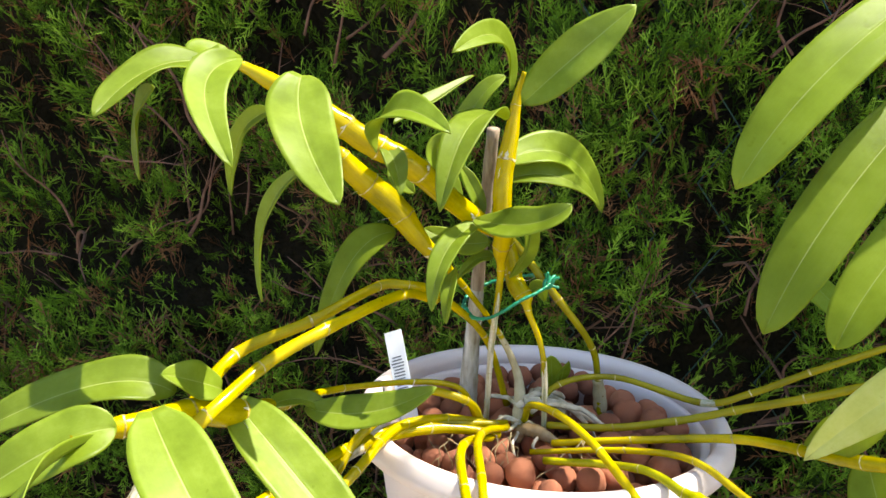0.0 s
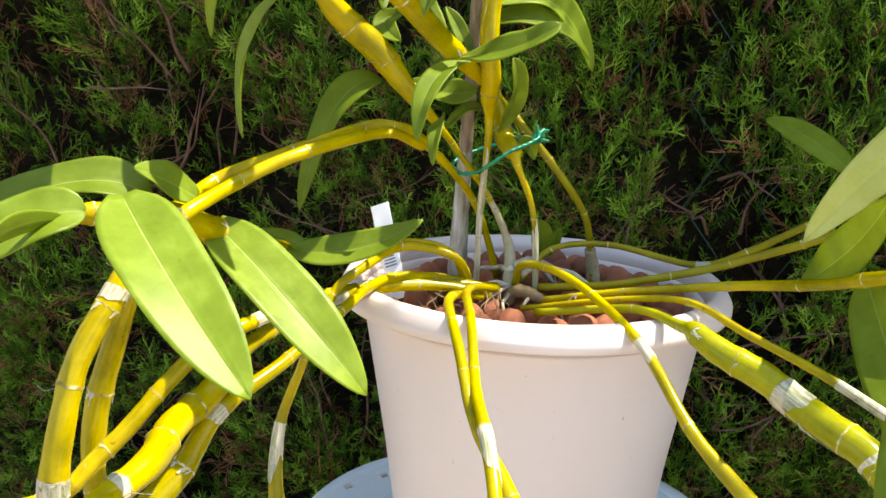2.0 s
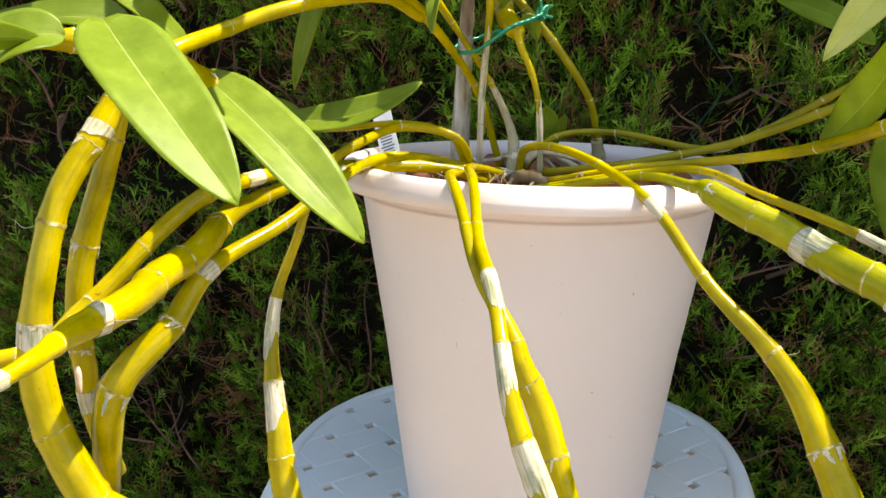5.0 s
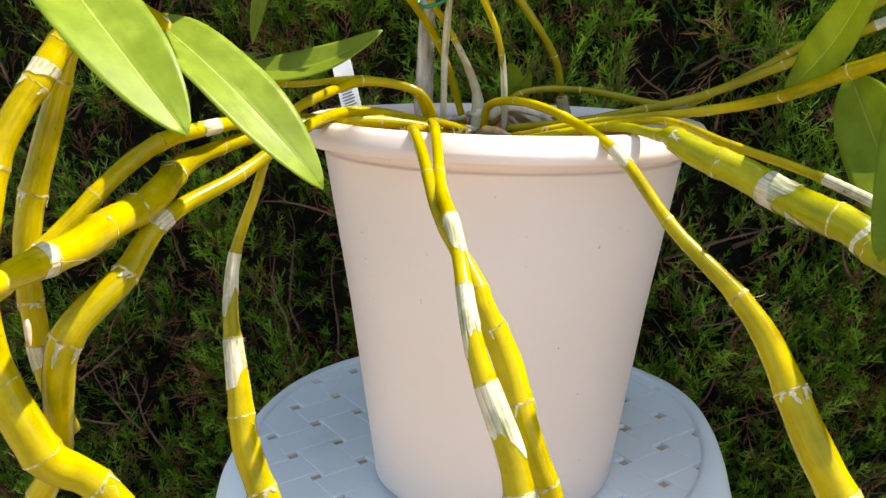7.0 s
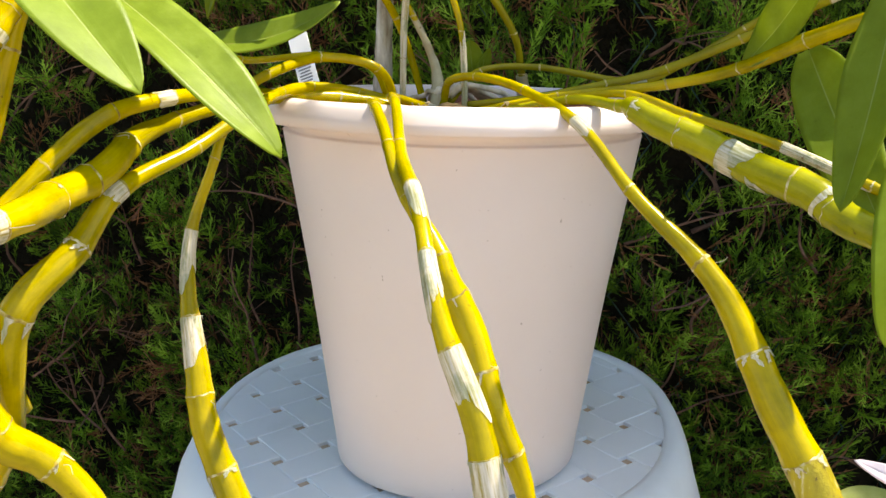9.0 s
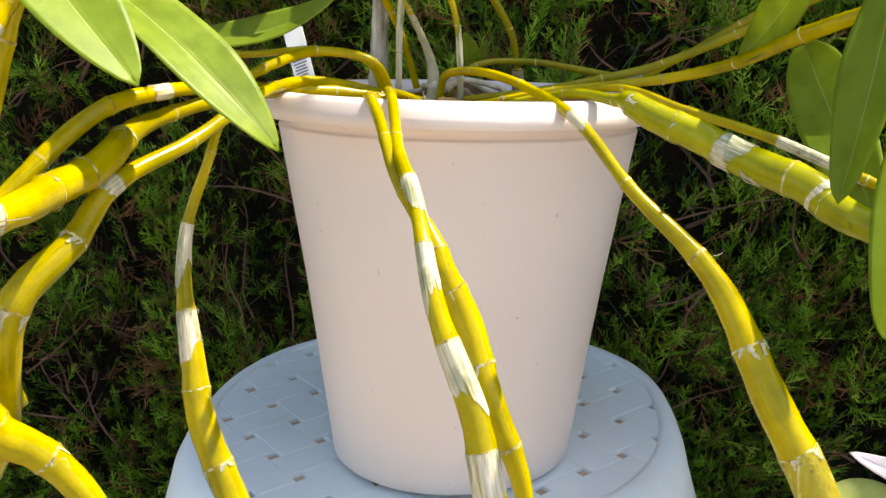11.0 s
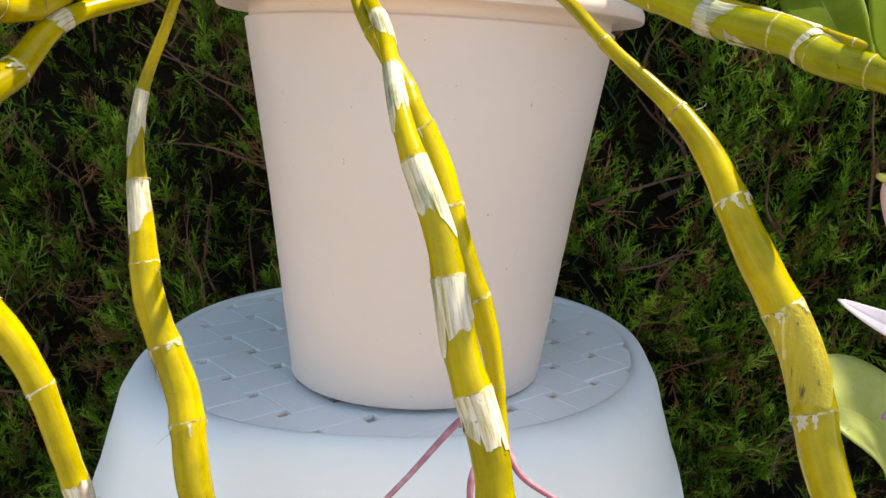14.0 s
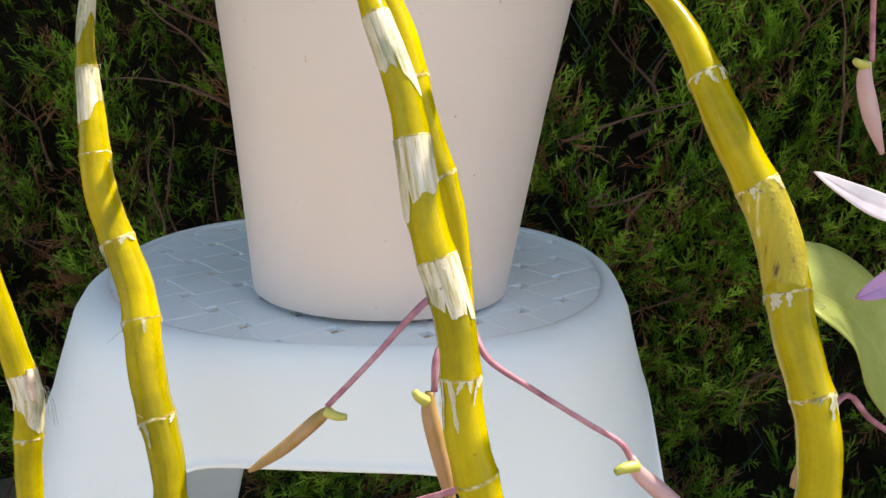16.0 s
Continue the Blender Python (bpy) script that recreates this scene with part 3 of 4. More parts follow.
tie = thing("plant_tie", "thin green plastic tie knotted round the orchid canes", "tie", (-0.007, -0.014, 0.753))
TIE_LOOP = [(-0.058, -0.004, 0.7335), (-0.052, -0.020, 0.7315), (-0.043, -0.026, 0.7335), (-0.034, -0.030, 0.7395), (-0.024, -0.029, 0.7460), (-0.014, -0.024, 0.7495), (-0.006, -0.016, 0.7530),
            (-0.008, 0.004, 0.7520), (-0.022, 0.020, 0.7460), (-0.040, 0.026, 0.7400), (-0.055, 0.014, 0.7350), (-0.058, -0.004, 0.7335)]
c, u = spline([(x + 0.007, y + 0.014, z - 0.753, 0.0009) for x, y, z in TIE_LOOP], 8)
w = np.stack([np.cos(u * 9), np.sin(u * 9), np.cos(u * 9 + 1)], -1) * 0.0006
part("loop", tube(c[:, :3] + w, c[:, 3], 6), TIE, tie)
part("loop", tube(c[:, :3] - w, c[:, 3], 6), TIE, tie)
for k, (dx, dz, turn) in enumerate(((0.0, 0.0, 0.0), (0.001, 0.001, 1.1))):
    a = np.linspace(0, 5.6, 22)
    c = np.stack([dx + 0.0028 * np.cos(a), -0.003 + 0.002 * np.sin(a * 1.5 + turn), dz + 0.0032 * np.sin(a + turn)], -1)
    part("knot", tube(c, np.full(22, 0.0010), 6), TIE, tie)
for dx, dz in ((0.006, 0.0045), (0.0062, -0.002), (-0.001, 0.0075)):
    c, _ = spline([(0, -0.003, 0, 0.0010), (dx * 0.5, -0.004, dz * 0.7, 0.0010), (dx, -0.005, dz, 0.0008)], 5)
    part("tie_end", tube(c[:, :3], c[:, 3], 6), TIE, tie)

tag = thing("plant_tag", "white plastic plant label with fine grey print stuck in the pot", "plant label", (-0.0945, 0.006, 0.6645))
tag.rotation_euler = (radians(-30), radians(-20), radians(-8))
bm = bmesh.new()
box(bm, 0.0125, 0.0008, 0.066, Matrix.Translation((0, 0, 0.014)), 0.0003)
part("label_strip", bm, TAG, tag, smooth=False)
rng = np.random.default_rng(3)
for k in range(13):
    w = rng.uniform(0.006, 0.0098)
    bm = bmesh.new()
    box(bm, w, 0.0003, 0.0008, Matrix.Translation((-0.0005, -0.00055, 0.029 - 0.0021 * k)))
    part("print_line", bm, INK, tag, smooth=False)


# ---- orchid ----
orchid = thing("orchid", "large orchid with yellow jointed canes, green leaves and drooping buds", "orchid", (-0.01, -0.01, 0.645))
BASE = Vector((-0.01, -0.01, 0.645))


def under(points):
    return [(x - BASE.x, y - BASE.y, z - BASE.z, *r) for x, y, z, *r in points]


def flake(ob, fine, a, b, swell, rg):
    """Thin torn remnants of a sheath: pointed strips that start at a joint and cling to the cane."""
    side, up, _ = frames(fine[:, :3])
    idx = np.arange(len(fine))
    for k in range(int(rg.integers(3, 7))):
        mid, reach, m, cols = rg.uniform(0, 6.28), (b - a) * rg.uniform(0.15, 1.0), 12, 5
        wide = rg.uniform(0.05, 0.22)
        rows = []
        for p in range(m):
            s = p / (m - 1)
            half = wide * (1 - s) ** 0.45 * (1 + 0.35 * math.sin(s * 13 + k) + 0.25 * rg.uniform(-1, 1)) + 0.015
            for q in range(cols):
                th = mid + 0.35 * s * math.sin(k) + half * (2 * q / (cols - 1) - 1)
                at = np.clip((a + reach * s) * 40, 0, len(fine) - 1)
                c, e, u = (np.array([np.interp(at, idx, arr[:, n]) for n in range(3)]) for arr in (fine[:, :3], side, up))
                rad = max(np.interp(at, idx, fine[:, 3]), 0.0008) * (1.012 + swell * math.exp(-((s * reach / 0.09) ** 2))) + 0.00015 + 0.0003 * s ** 4
                rows.append(tuple(c + rad * (math.cos(th) * e + math.sin(th) * u)))
        faces = [(p * cols + q, p * cols + q + 1, (p + 1) * cols + q + 1, (p + 1) * cols + q) for p in range(m - 1) for q in range(cols - 1)]
        me = bpy.data.meshes.new("sheath_flake")
        me.from_pydata(rows, [], faces)
        me.uv_layers.new(name="UVMap").data.foreach_set("uv", np.array([((i % cols) * 0.1, (i // cols) * 0.4 + k) for f in faces for i in f]).ravel())
        me.update()
        part("sheath_flake", me, SHEATH, ob, "torn whitish flake of dry sheath")


def cane(rows, material=CANE, rings=True, sheaths=(), label="", seg=14, swell=0.05, seed=0, zigzag=0.2, scars=(), flakes=()):
    """A jointed cane: rows of x, y, z, radius at the joints. sheaths: (from, to, longer side) in joints, dry papery wraps."""
    rz = np.random.default_rng(seed + 900)
    sway = np.array([rz.choice((-1.0, 1.0)) * rz.uniform(0.7, 1), rz.uniform(-0.6, 0.6), rz.uniform(-0.3, 0.3)]) * zigzag

    def line(per):
        q, w = spline(under(rows), per)
        q[:, 3] *= 0.80 + 0.20 * np.clip((q[:, 3] - 0.0030) / 0.0018, 0, 1)
        q[:, :3] += (np.sin(np.pi * w) * np.maximum(q[:, 3], 0.0008))[:, None] * sway
        return q, w

    c, u = line(9)
    r = np.maximum(c[:, 3], 0.0008)
    near = np.abs(u - np.round(u))
    r = r * (1 + swell * np.exp(-((near / 0.09) ** 2)) - 0.035 * np.exp(-(((near - 0.2) / 0.1) ** 2)))
    ob = part("cane", tube(c[:, :3], r, seg), material, orchid, label)
    n = len(rows)
    fine, fu = line(40)
    if rings:
        rg = np.random.default_rng(seed + 300)
        thin, _ = line(160)
        for k in range(1, n - 1):
            wide = int(rg.integers(1, 6 if rows[k][3] > 0.0042 else 3))
            sl = slice(k * 160 - 3, k * 160 + wide)
            rr = np.maximum(thin[sl, 3], 0.0008) * (1.0 + swell) + 0.00007 * np.sin(np.linspace(0, np.pi, wide + 3))
            me = tube(thin[sl, :3], rr, 24, False)
            slant = np.array([math.sin(q / 24 * 6.28 + rg.uniform(0, 0.1)) for q in range(24)]) * 0.0004 + rg.normal(0, 0.00022, 24)
            _, _, tn = frames(thin[sl, :3])
            co = np.empty(len(me.vertices) * 3)
            me.vertices.foreach_get("co", co)
            co = co.reshape(-1, 24, 3) + slant[None, :, None] * tn[:, None]
            me.vertices.foreach_set("co", co.ravel())
            part("joint_scar", me, RING, ob)
    for j, (a, b, lean, skin, words) in enumerate([(*s[:2], s[2] if len(s) > 2 else 0, SHEATH, "dry whitish papery sheath") for s in sheaths] + [(*s, 0, SCAR, "dry brown scar on the cane") for s in scars]):
        rg = np.random.default_rng(seed * 17 + j)
        cols, m = 56, 22
        th = np.arange(cols) / cols * 2 * np.pi
        side, up, _ = frames(fine[:, :3])
        e, w = side[int(a * 40)], up[int(a * 40)]
        longest = math.atan2(lean * w[0], lean * e[0]) if lean else rg.uniform(0, 6)
        cut = 0.75 + 0.20 * np.cos(th - longest) + 0.07 * np.sin(3 * th + rg.uniform(0, 6)) + 0.025 * np.sin(7 * th + rg.uniform(0, 6))
        cut = np.clip(cut - 0.22 * (rg.uniform(0, 1, cols) < 0.05) + rg.uniform(-0.012, 0.012, cols), 0.15, 1.0)
        at = a * 40 + (b - a) * 40 * np.linspace(0, 1, m)[:, None] * cut[None, :]
        idx = np.arange(len(fine))
        look_up = lambda arr: np.stack([np.interp(at, idx, arr[:, q]) for q in range(3)], -1)  # noqa: E731
        rad = np.interp(at, idx, np.maximum(fine[:, 3], 0.0008)) * (1.004 + swell * (0.15 + 0.6 * np.exp(-(((at / 40 - a) / 0.1) ** 2)))) + 0.00010
        rad = rad + 0.0002 * np.linspace(0, 1, m)[:, None] ** 6 * rg.uniform(0, 1, cols)[None, :]
        co = look_up(fine[:, :3]) + rad[..., None] * (np.cos(th)[None, :, None] * look_up(side) + np.sin(th)[None, :, None] * look_up(up))
        faces = [(p * cols + q, p * cols + (q + 1) % cols, (p + 1) * cols + (q + 1) % cols, (p + 1) * cols + q) for p in range(m - 1) for q in range(cols)]
        me = bpy.data.meshes.new("dry_sheath")
        me.from_pydata(co.reshape(-1, 3).tolist(), [], faces)
        span = np.linalg.norm(np.diff(fine[:, :3], axis=0), axis=1).sum() / len(fine) * 100
        uvs = [(w / cols, at[p2, w % cols] * span) for p in range(m - 1) for q in range(cols) for p2, w in ((p, q), (p, q + 1), (p + 1, q + 1), (p + 1, q))]
        me.uv_layers.new(name="UVMap").data.foreach_set("uv", np.array(uvs).ravel())
        me.update()
        part("dry_sheath" if skin is SHEATH else "scar", me, skin, ob, words)
    for k in range(1, n - 1):
        if rows[k][3] < 0.0044 or rings is False:
            continue
        if rz.uniform() < 0.55:
            flake(ob, fine, k, k + rz.uniform(0.06, 0.20), swell, np.random.default_rng(seed * 53 + k))
        if rz.uniform() < 0.45:                          # a stray fibre at the joint
            p, turn, reach = fine[k * 40], rz.uniform(0, 6.28), rz.uniform(0.003, 0.009)
            out = np.array([math.cos(turn), -0.6, 0.4 * math.sin(turn)])
            tip = p[:3] + out * (p[3] + reach) + rz.normal(0, 0.002, 3)
            c, _ = spline([(*(p[:3] + out * p[3] * 0.7), 0.00014), (*(p[:3] + out * (p[3] + reach * 0.5) + rz.normal(0, 0.001, 3)), 0.00012), (*tip, 0.0001)], 5)
            part("fibre", tube(c[:, :3], c[:, 3], 5), ROOT, ob, "fine pale fibre")
    for j, (a, b) in enumerate(flakes):
        flake(ob, fine, a, b, swell, np.random.default_rng(seed * 31 + j))
    return ob


def leaf(base, mid, tip, width, facing, fold=0.25, wave=0.06, material=LEAF, label="", blunt=2.0, name="leaf", seed=0, stalk=0.10, rounded=False):
    """A lance-shaped leaf bowed through mid, its upper face turned towards facing, creased along the rib."""
    b, m, t = (np.array(p, float) - np.array(BASE) for p in (base, mid, tip))
    ctl = 2 * m - (b + t) / 2
    n, across = 26, 12
    face = np.array(facing, float)
    verts, uvs = [], []
    length = np.linalg.norm(t - b)
    for i in range(n + 1):
        s = i / n
        p = (1 - s) ** 2 * b + 2 * s * (1 - s) * ctl + s * s * t
        d = 2 * (1 - s) * (ctl - b) + 2 * s * (t - ctl)
        d /= np.linalg.norm(d)
        side = np.cross(d, face)
        side /= np.linalg.norm(side)
        up = np.cross(side, d)
        if s < 0.36:
            prof = stalk + (1 - stalk) * math.sin(math.pi / 2 * s / 0.36) ** 0.66
            if rounded:
                prof = max(0.10, 1 - ((0.36 - s) / 0.36) ** 2.6) ** 0.5
        else:
            prof = max(0.02, max(0.0, 1 - ((s - 0.36) / 0.64) ** blunt) ** 0.66)
        half = width / 2 * prof
        for k in range(across + 1):
            v = 2 * k / across - 1
            ripple = wave * width * abs(v) * math.sin(s * 9 + 2.5 * (v > 0) + seed) * prof
            rise = fold * half * abs(v) ** 1.3 - 0.00035 * math.exp(-((v / 0.07) ** 2)) + ripple
            verts.append(p + side * half * v + up * rise)
            uvs.append((v * 0.5 + 0.5, s * length * 10))
    w = across + 1
    faces = [(i * w + k, i * w + k + 1, (i + 1) * w + k + 1, (i + 1) * w + k) for i in range(n) for k in range(across)]
    me = bpy.data.meshes.new(name)
    me.from_pydata([tuple(q) for q in verts], [], faces)
    lay = me.uv_layers.new(name="UVMap")
    lay.data.foreach_set("uv", np.array([uvs[i] for f in faces for i in f]).ravel())
    me.update()
    ob = part(name, me, material, orchid, label)
    mod = ob.modifiers.new("thickness", "SOLIDIFY")
    mod.thickness, mod.offset = 0.0007, 0
    return ob


# the two canes that hang over the front of the rim
cane([(-0.030, -0.030, 0.664, 0.0028), (-0.047, -0.055, 0.671, 0.0031), (-0.0475, -0.110, 0.6740, 0.0031), (-0.046, -0.153, 0.6590, 0.0032), (-0.042, -0.190, 0.6470, 0.0037), (-0.038, -0.224, 0.6280, 0.0037),
      (-0.031, -0.246, 0.5985, 0.0046), (-0.020, -0.257, 0.5625, 0.0057), (-0.012, -0.265, 0.5260, 0.0064), (-0.004, -0.271, 0.4895, 0.0066), (0.0015, -0.276, 0.4570, 0.0072), (0.006, -0.279, 0.4250, 0.0062), (0.009, -0.281, 0.395, 0.0032)],
     sheaths=((4.0, 4.75, 1), (5.0, 5.72, -1), (6.0, 6.70, 1), (7.0, 7.66, -1), (8.0, 8.60, 1)), seed=1, flakes=((9.0, 9.55),), label="yellow-green cane with whitish dry sheaths")
cane([(-0.040, -0.040, 0.662, 0.0028), (-0.057, -0.064, 0.669, 0.0033), (-0.0565, -0.118, 0.6715, 0.0033), (-0.0510, -0.155, 0.6590, 0.0033), (-0.0440, -0.182, 0.6410, 0.0035), (-0.0315, -0.200, 0.6200, 0.0046), (-0.0260, -0.206, 0.6060, 0.0056),
      (-0.0165, -0.216, 0.5785, 0.0060), (-0.0055, -0.222, 0.5465, 0.0050), (0.0025, -0.226, 0.5130, 0.0036), (0.0060, -0.230, 0.4850, 0.0036)], seed=2)
# the cane that hangs over the rim on the right
cane([(-0.019, -0.020, 0.664, 0.0027), (-0.016, -0.026, 0.6770, 0.0029), (-0.002, -0.045, 0.6810, 0.0030), (0.019, -0.083, 0.6760, 0.0031), (0.036, -0.126, 0.6650, 0.0033), (0.0515, -0.170, 0.6400, 0.0035), (0.0750, -0.195, 0.6140, 0.0046),
      (0.0900, -0.218, 0.5825, 0.0067), (0.1050, -0.236, 0.5460, 0.0078), (0.1155, -0.247, 0.5095, 0.0081), (0.1205, -0.262, 0.4770, 0.0076), (0.1230, -0.270, 0.4400, 0.0075), (0.126, -0.275, 0.405, 0.0050)],
     sheaths=((4.0, 4.3), (11.0, 11.4)), flakes=((7.0, 7.18), (10.0, 10.25)), seed=3, scars=((8.0, 9.0),))
# the thin cane that drops on the left
cane([(-0.045, -0.020, 0.662, 0.0028), (-0.056, -0.040, 0.6860, 0.0031), (-0.087, -0.042, 0.6920, 0.0032), (-0.111, -0.078, 0.6850, 0.0032), (-0.1206, -0.090, 0.6765, 0.0031), (-0.1285, -0.100, 0.6632, 0.0030), (-0.1335, -0.110, 0.6480, 0.0030),
      (-0.1460, -0.1135, 0.6145, 0.0035), (-0.1470, -0.127, 0.5750, 0.0046), (-0.1425, -0.139, 0.5400, 0.0066),
      (-0.1330, -0.148, 0.5050, 0.0074), (-0.1220, -0.161, 0.4740, 0.0078), (-0.1155, -0.171, 0.4350, 0.0078), (-0.110, -0.178, 0.400, 0.0068), (-0.106, -0.183, 0.365, 0.005)],
     sheaths=((7.0, 7.8, -1), (8.0, 8.72, -1)), flakes=((10.0, 10.35), (11.0, 11.3), (12.0, 12.45)), seed=4)
# canes that leave the pot on the left
cane([(-0.030, -0.025, 0.664, 0.0030), (-0.0826, -0.0450, 0.6727, 0.0034), (-0.1052, -0.0620, 0.6739, 0.0036), (-0.1241, -0.0900, 0.6774, 0.0036), (-0.1470, -0.130, 0.6785, 0.0038), (-0.1658, -0.155, 0.6746, 0.0042), (-0.1890, -0.175, 0.6550, 0.0043),
      (-0.2070, -0.190, 0.6360, 0.0044), (-0.2190, -0.200, 0.6240, 0.0042), (-0.2340, -0.205, 0.6170, 0.0042), (-0.255, -0.215, 0.618, 0.004)], sheaths=((2.0, 2.5), (4.0, 4.35)), seed=5)
cane([(-0.035, -0.035, 0.662, 0.0034), (-0.077, -0.048, 0.671, 0.0038), (-0.1162, -0.0780, 0.6736, 0.0042), (-0.1474, -0.1235, 0.6680, 0.0040), (-0.1623, -0.1520, 0.6599, 0.0059), (-0.1723, -0.1745, 0.6490, 0.0068), (-0.1763, -0.2090, 0.6476, 0.0068),
      (-0.1820, -0.243, 0.6460, 0.0058), (-0.1880, -0.270, 0.6450, 0.0042), (-0.1930, -0.295, 0.6430, 0.0034), (-0.197, -0.315, 0.640, 0.0030)], sheaths=((2.0, 2.45), (7.0, 7.2), (9.0, 10.0)), swell=0.09, zigzag=0.55, seed=6)
cane([(-0.0427, -0.0280, 0.6662, 0.0028), (-0.0675, -0.0380, 0.6733, 0.0031), (-0.0909, -0.0550, 0.6773, 0.0034), (-0.1046, -0.0780, 0.6761, 0.0034), (-0.1152, -0.1010, 0.6711, 0.0035), (-0.1377, -0.1311, 0.6562, 0.0038), (-0.1627, -0.1639, 0.6440, 0.0044), (-0.1765, -0.1835, 0.6237, 0.0058),
      (-0.1955, -0.203, 0.6025, 0.0069), (-0.2076, -0.193, 0.5527, 0.0056), (-0.2216, -0.185, 0.5252, 0.0060), (-0.2379, -0.180, 0.4964, 0.005)], sheaths=((6.0, 6.35),), flakes=((7.0, 7.15), (8.0, 8.25)), seed=7)
# arching canes that carry on behind the leaf cluster and hang down
cane([(-0.028, 0.012, 0.660, 0.0028), (-0.0450, 0.000, 0.7130, 0.0028), (-0.0730, -0.043, 0.7530, 0.0033), (-0.0900, -0.060, 0.7640, 0.0034), (-0.1060, -0.0595, 0.7630, 0.0034), (-0.1390, -0.096, 0.7545, 0.0036), (-0.1750, -0.112, 0.7415, 0.0038),
      (-0.1880, -0.160, 0.7280, 0.0044), (-0.1985, -0.173, 0.7020, 0.0047), (-0.2140, -0.175, 0.6570, 0.0058), (-0.2180, -0.180, 0.6120, 0.0053), (-0.2170, -0.180, 0.5930, 0.0050), (-0.210, -0.175, 0.55, 0.0045)],
     sheaths=((11.0, 11.5),), seed=8)
cane([(-0.0740, -0.045, 0.7510, 0.0033), (-0.0930, -0.068, 0.7610, 0.0034), (-0.1285, -0.113, 0.7565, 0.0037), (-0.1560, -0.139, 0.7460, 0.0038), (-0.1735, -0.172, 0.7365, 0.0039), (-0.1930, -0.183, 0.7170, 0.0054), (-0.2005, -0.193, 0.7020, 0.0056),
      (-0.2130, -0.207, 0.6730, 0.0054), (-0.2200, -0.215, 0.6350, 0.0062), (-0.2170, -0.217, 0.5900, 0.0076), (-0.2050, -0.216, 0.5600, 0.0083), (-0.1880, -0.207, 0.5410, 0.0070),
      (-0.1680, -0.205, 0.5070, 0.0056), (-0.1570, -0.205, 0.4680, 0.0053), (-0.1560, -0.205, 0.4430, 0.0053), (-0.156, -0.206, 0.40, 0.0045)], sheaths=((5.6, 6.0), (8.0, 8.25), (13.0, 14.0)), seed=9)
# the leafy stem on the left
cane([(-0.050, -0.015, 0.665, 0.0022), (-0.0600, -0.022, 0.6860, 0.0022), (-0.0880, -0.030, 0.6930, 0.0023), (-0.1300, -0.037, 0.6910, 0.0026), (-0.1560, -0.085, 0.7030, 0.0043), (-0.1690, -0.138, 0.7220, 0.0072), (-0.1830, -0.170, 0.7370, 0.0062),
      (-0.2030, -0.195, 0.7420, 0.0048), (-0.220, -0.207, 0.7420, 0.0030)], seed=10)
# upright canes
cane([(-0.043, 0.000, 0.640, 0.0022), (-0.0410, -0.006, 0.690, 0.0022), (-0.0390, -0.011, 0.7220, 0.0025), (-0.0360, -0.018, 0.7620, 0.0031), (-0.0365, -0.030, 0.7800, 0.0054), (-0.0370, -0.040, 0.8000, 0.0056), (-0.0355, -0.037, 0.8320, 0.0052),
      (-0.0310, -0.034, 0.8620, 0.0034), (-0.027, -0.036, 0.880, 0.0015)], sheaths=((0.2, 2.6),), seed=11)
cane([(-0.040, -0.024, 0.786, 0.0040), (-0.0560, -0.045, 0.8020, 0.0058), (-0.0830, -0.074, 0.8310, 0.0067), (-0.1030, -0.080, 0.8440, 0.0067), (-0.1200, -0.082, 0.8550, 0.0064), (-0.1500, -0.080, 0.8730, 0.0052), (-0.1740, -0.066, 0.8830, 0.0034), (-0.192, -0.05, 0.885, 0.0018)], seed=12)
cane([(-0.021, -0.006, 0.655, 0.0030), (-0.0220, 0.002, 0.6820, 0.0028), (-0.0350, 0.000, 0.7140, 0.0023), (-0.0580, -0.012, 0.7490, 0.0025), (-0.0780, -0.028, 0.7750, 0.0046), (-0.0940, -0.030, 0.7960, 0.0075), (-0.1140, -0.034, 0.8160, 0.0078), (-0.1280, -0.042, 0.8330, 0.0055), (-0.131, -0.044, 0.837, 0.0030)], seed=13)
cane([(-0.007, -0.026, 0.640, 0.0019), (-0.0085, -0.022, 0.7050, 0.0022), (-0.0190, -0.020, 0.7370, 0.0029), (-0.0220, -0.016, 0.7450, 0.0056), (-0.0280, -0.008, 0.7560, 0.0056), (-0.0340, -0.001, 0.7780, 0.0050), (-0.038, -0.002, 0.80, 0.0035)], sheaths=((0.1, 1.0),), seed=14)
cane([(0.034, 0.018, 0.648, 0.0028), (0.0310, 0.013, 0.6790, 0.0028), (0.0250, 0.007, 0.7030, 0.0028), (0.0010, -0.001, 0.7380, 0.0031), (-0.0190, 0.008, 0.7620, 0.0033), (-0.034, 0.012, 0.778, 0.0030)], CANE_OLD, seed=15)
# canes that leave the pot on the right
cane([(-0.015, -0.012, 0.664, 0.0025), (0.004, -0.004, 0.6820, 0.0025), (0.0410, 0.006, 0.6830, 0.0025), (0.0920, -0.013, 0.6750, 0.0028), (0.1200, -0.022, 0.6860, 0.0028), (0.1500, -0.033, 0.7050, 0.0028), (0.195, -0.055, 0.735, 0.0025)], CANE_OLD, sheaths=((3.0, 3.4),), seed=16)
cane([(-0.005, -0.026, 0.664, 0.0028), (0.0340, -0.038, 0.6690, 0.0030), (0.0700, -0.042, 0.6760, 0.0030), (0.1040, -0.043, 0.6840, 0.0031), (0.1380, -0.060, 0.7000, 0.0032), (0.175, -0.080, 0.720, 0.0031), (0.23, -0.11, 0.745, 0.0025)], CANE_OLD, sheaths=((5.0, 6.0),), seed=17)
